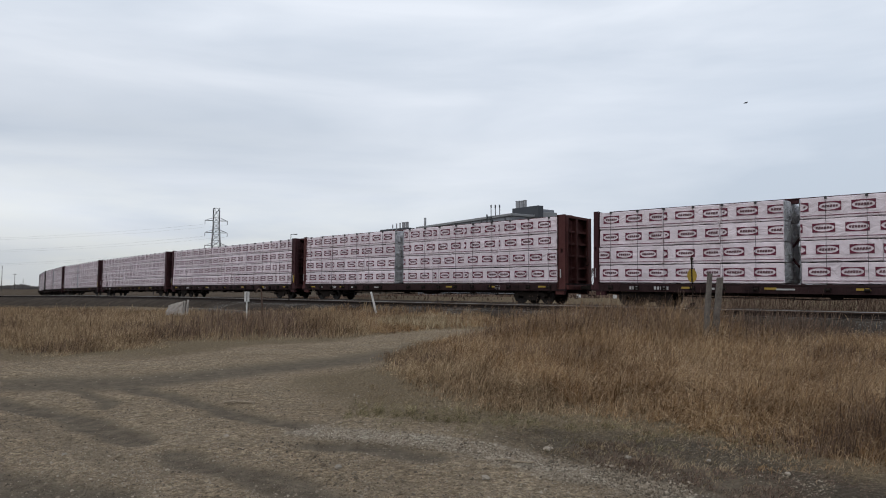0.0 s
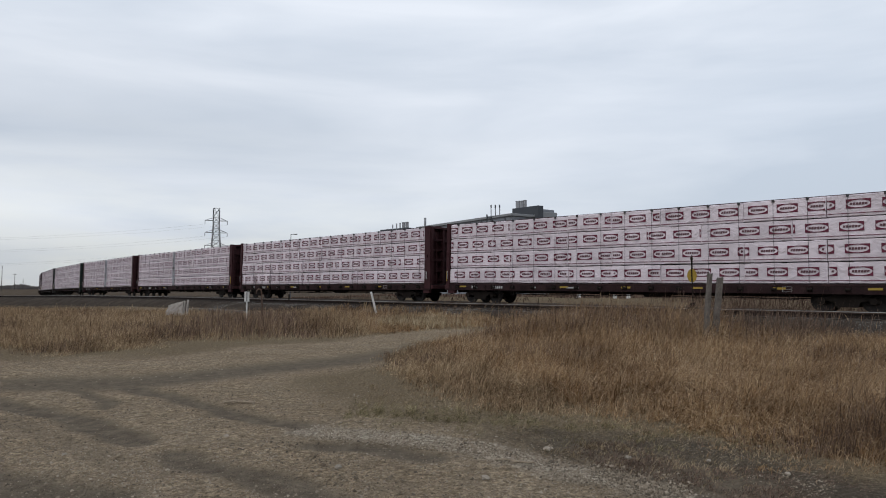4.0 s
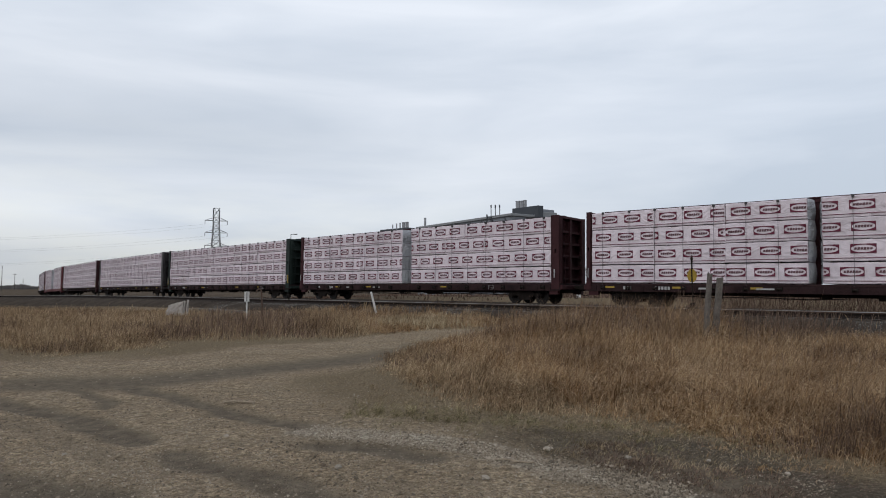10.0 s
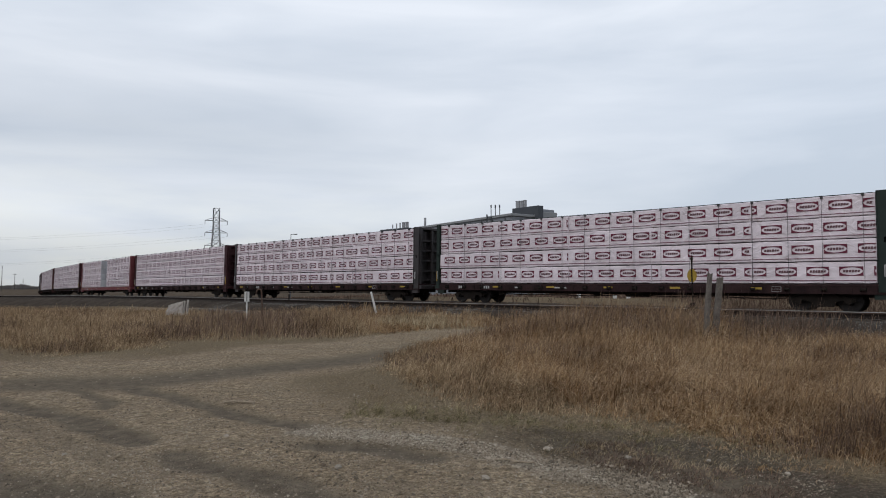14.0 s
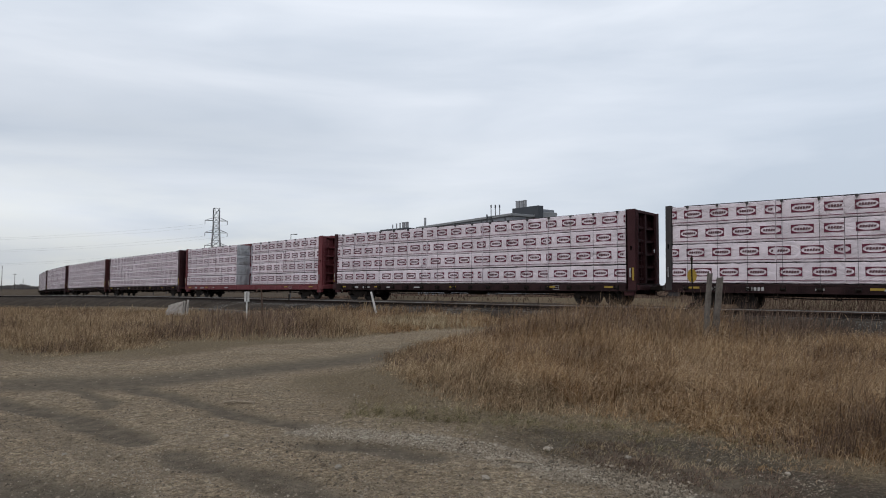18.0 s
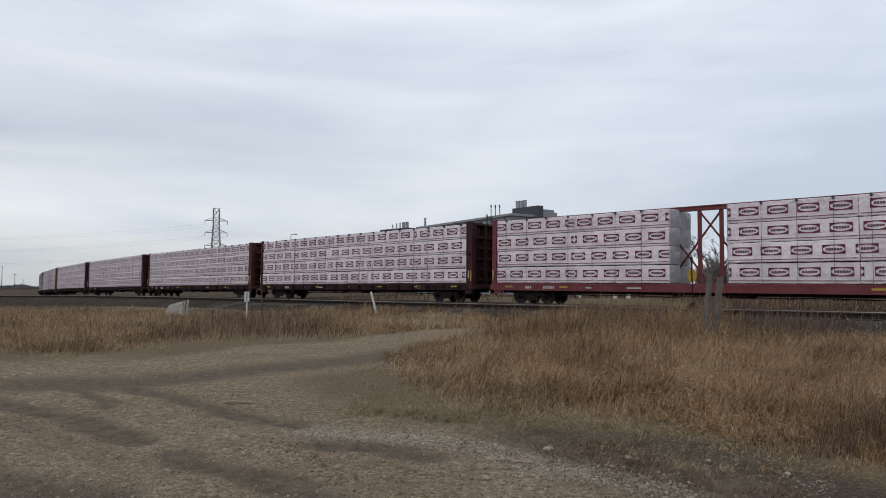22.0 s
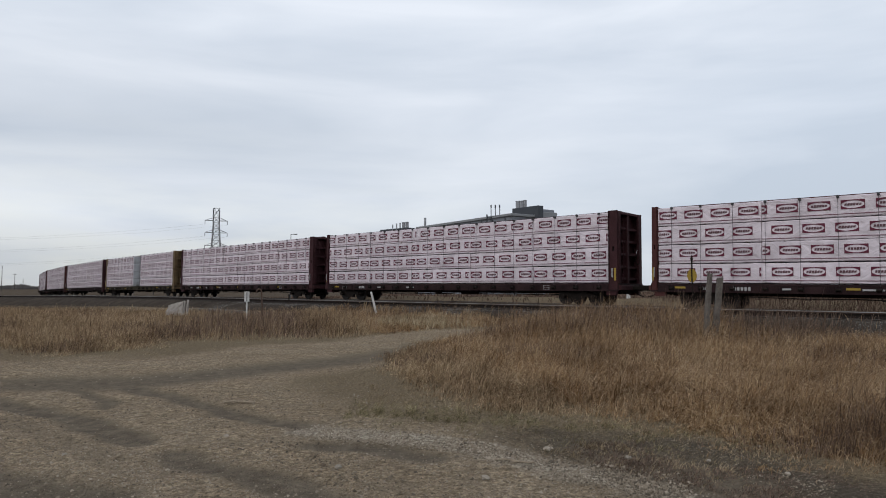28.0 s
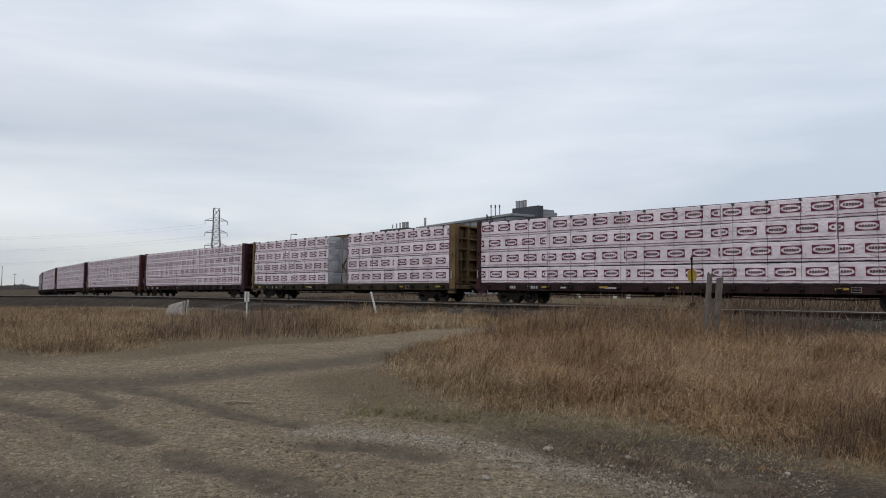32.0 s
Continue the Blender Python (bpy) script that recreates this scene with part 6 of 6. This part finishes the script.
def loose_gravel():
    """Angular pebbles strewn over the yard."""
    rng = np.random.RandomState(23)
    n = 170000
    y = 4.4 * (22 / 4.4) ** rng.uniform(0, 1, n)
    x = rng.uniform(-1, .75, n) * y * .8
    t, d, m = ground_masks(x, y)
    k = rng.uniform(0, 1, n) < (1 - t) * (1 - .7 * d) * (1 - .85 * m) * (.45 + .55 * smooth(-.3, .6, wobble(x, y, .8, 44)))
    x, y = x[k], y[k]
    n = len(x)
    r = np.minimum(rng.gamma(1.5, .0026, n) + .0025, .022)
    z = ground_z(x, y) + relief(x, y, t[k], m[k])
    base = np.array([(1, 0, 0), (-.5, .85, 0), (-.5, -.85, 0), (.1, .1, .8), (.3, .5, .45), (.2, -.55, .4)], np.float32)
    P = base[None] * r[:, None, None] * rng.uniform(.6, 1.4, (n, 6, 3))
    a = rng.uniform(0, math.tau, n)
    c, s = np.cos(a)[:, None], np.sin(a)[:, None]
    X, Y = P[..., 0] * c - P[..., 1] * s, P[..., 0] * s + P[..., 1] * c
    V = np.stack([X + x[:, None], Y + y[:, None], P[..., 2] + z[:, None]], -1).reshape(-1, 3)
    i = np.arange(n)[:, None] * 6
    F = np.concatenate([i + np.array([f]) for f in ((0, 4, 3), (0, 1, 4), (1, 3, 4), (1, 2, 3), (2, 5, 3), (5, 0, 3), (2, 0, 5))], 0)
    tagged(new("loose_gravel", cloud("loose_gravel", V, F, M_PEBBLE)), "loose pale pebbles scattered over packed gravel", "gravel", kind="stuff")
    # a windrow of pale stones pushed up along the edge of the yard
    n = 9000
    t = rng.uniform(0, 1, n)
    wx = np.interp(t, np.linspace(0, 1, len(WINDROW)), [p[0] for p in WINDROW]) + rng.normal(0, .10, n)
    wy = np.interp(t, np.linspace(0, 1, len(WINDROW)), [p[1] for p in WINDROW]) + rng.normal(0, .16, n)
    r = np.minimum(rng.gamma(2.0, .0030, n) + .004, .024)
    P = base[None] * r[:, None, None] * rng.uniform(.6, 1.4, (n, 6, 3))
    V = np.stack([P[..., 0] + wx[:, None], P[..., 1] + wy[:, None], P[..., 2] + ground_z(wx, wy)[:, None]], -1).reshape(-1, 3)
    i = np.arange(n)[:, None] * 6
    F = np.concatenate([i + np.array([f]) for f in ((0, 4, 3), (0, 1, 4), (1, 3, 4), (1, 2, 3), (2, 5, 3), (5, 0, 3), (2, 0, 5))], 0)
    tagged(new("gravel_windrow", cloud("gravel_windrow", V, F, M_PEBBLE)), "low ridge of pale loose gravel at the yard's edge", "gravel", kind="stuff")
    # crushed stone on the near bed's shoulder
    n = 48000
    u, o = rng.uniform(-14, 26, n), -rng.uniform(.2, 5.4, n)
    a = -.735
    x0, y0 = NEAR[1][NEAR[0] == 0][0], NEAR[2][NEAR[0] == 0][0]
    x, y = x0 + math.cos(a) * u - math.sin(a) * o, y0 + math.sin(a) * u + math.cos(a) * o
    z = np.maximum(np.interp(-o, [0, .9, 1.75, 2.3, 3.4, 4.6], [.46, .46, .43, .24, -.29, -1.2]), ground_z(x, y))
    r = rng.uniform(.015, .042, n)
    P = base[None] * r[:, None, None] * rng.uniform(.6, 1.4, (n, 6, 3))
    V = np.stack([P[..., 0] + x[:, None], P[..., 1] + y[:, None], P[..., 2] + z[:, None]], -1).reshape(-1, 3)
    i = np.arange(n)[:, None] * 6
    F = np.concatenate([i + np.array([f]) for f in ((0, 4, 3), (0, 1, 4), (1, 3, 4), (1, 2, 3), (2, 5, 3), (5, 0, 3), (2, 0, 5))], 0)
    tagged(new("ballast_stones", cloud("ballast_stones", V, F, M_PEBBLE2)), "loose crushed stones on the shoulder of the track bed", "ballast", kind="stuff")


M_PEBBLE = grass_material("yard_pebbles", [(0.05, (0.085, 0.067, 0.048)), (0.35, (0.19, 0.15, 0.108)), (0.75, (0.27, 0.219, 0.162)), (0.99, (0.37, 0.312, 0.242))], 0.9)
M_PEBBLE2 = grass_material("bed_stones", [(0.1, (0.062, 0.057, 0.052)), (0.5, (0.118, 0.110, 0.102)), (0.9, (0.175, 0.165, 0.153))], 0.9)
loose_gravel()


def motions():
    """Cars follow the curve at a steady speed; their wheels roll; the bird crosses."""
    for i, car in enumerate(TRAIN):
        walk(car, [(t / 2, car_pose(i - 1, t / 2)) for t in range(65)])
    turn = SPEED / .44
    for w in WHEELS:
        home = w.matrix_basis.translation.copy()
        walk(w, [(k / 15, Matrix.Translation(home) @ Matrix.Rotation(turn * k / 15, 4, "Y")) for k in range(481)])

    # the bird leaves the view in under a second and flies on
    a, b = Vector((19.20, 40.0, 13.15)), Vector((26.48, 40.0, 15.05))
    rows = [(k / 5, Matrix.Translation(a + (b - a) * (k / 3) + Vector((0, 0, .05 * math.sin(k * 1.7)))) @ pose(0, 0, 0, 0, -14, 0)) for k in range(161)]
    walk(BIRD, rows)
    for wing, s in BIRD_WINGS:
        walk(wing, [(k / 10, pose(0, 0, 0, s * 32 * math.sin(k * 2.1), 0, 0)) for k in range(321)])


motions()
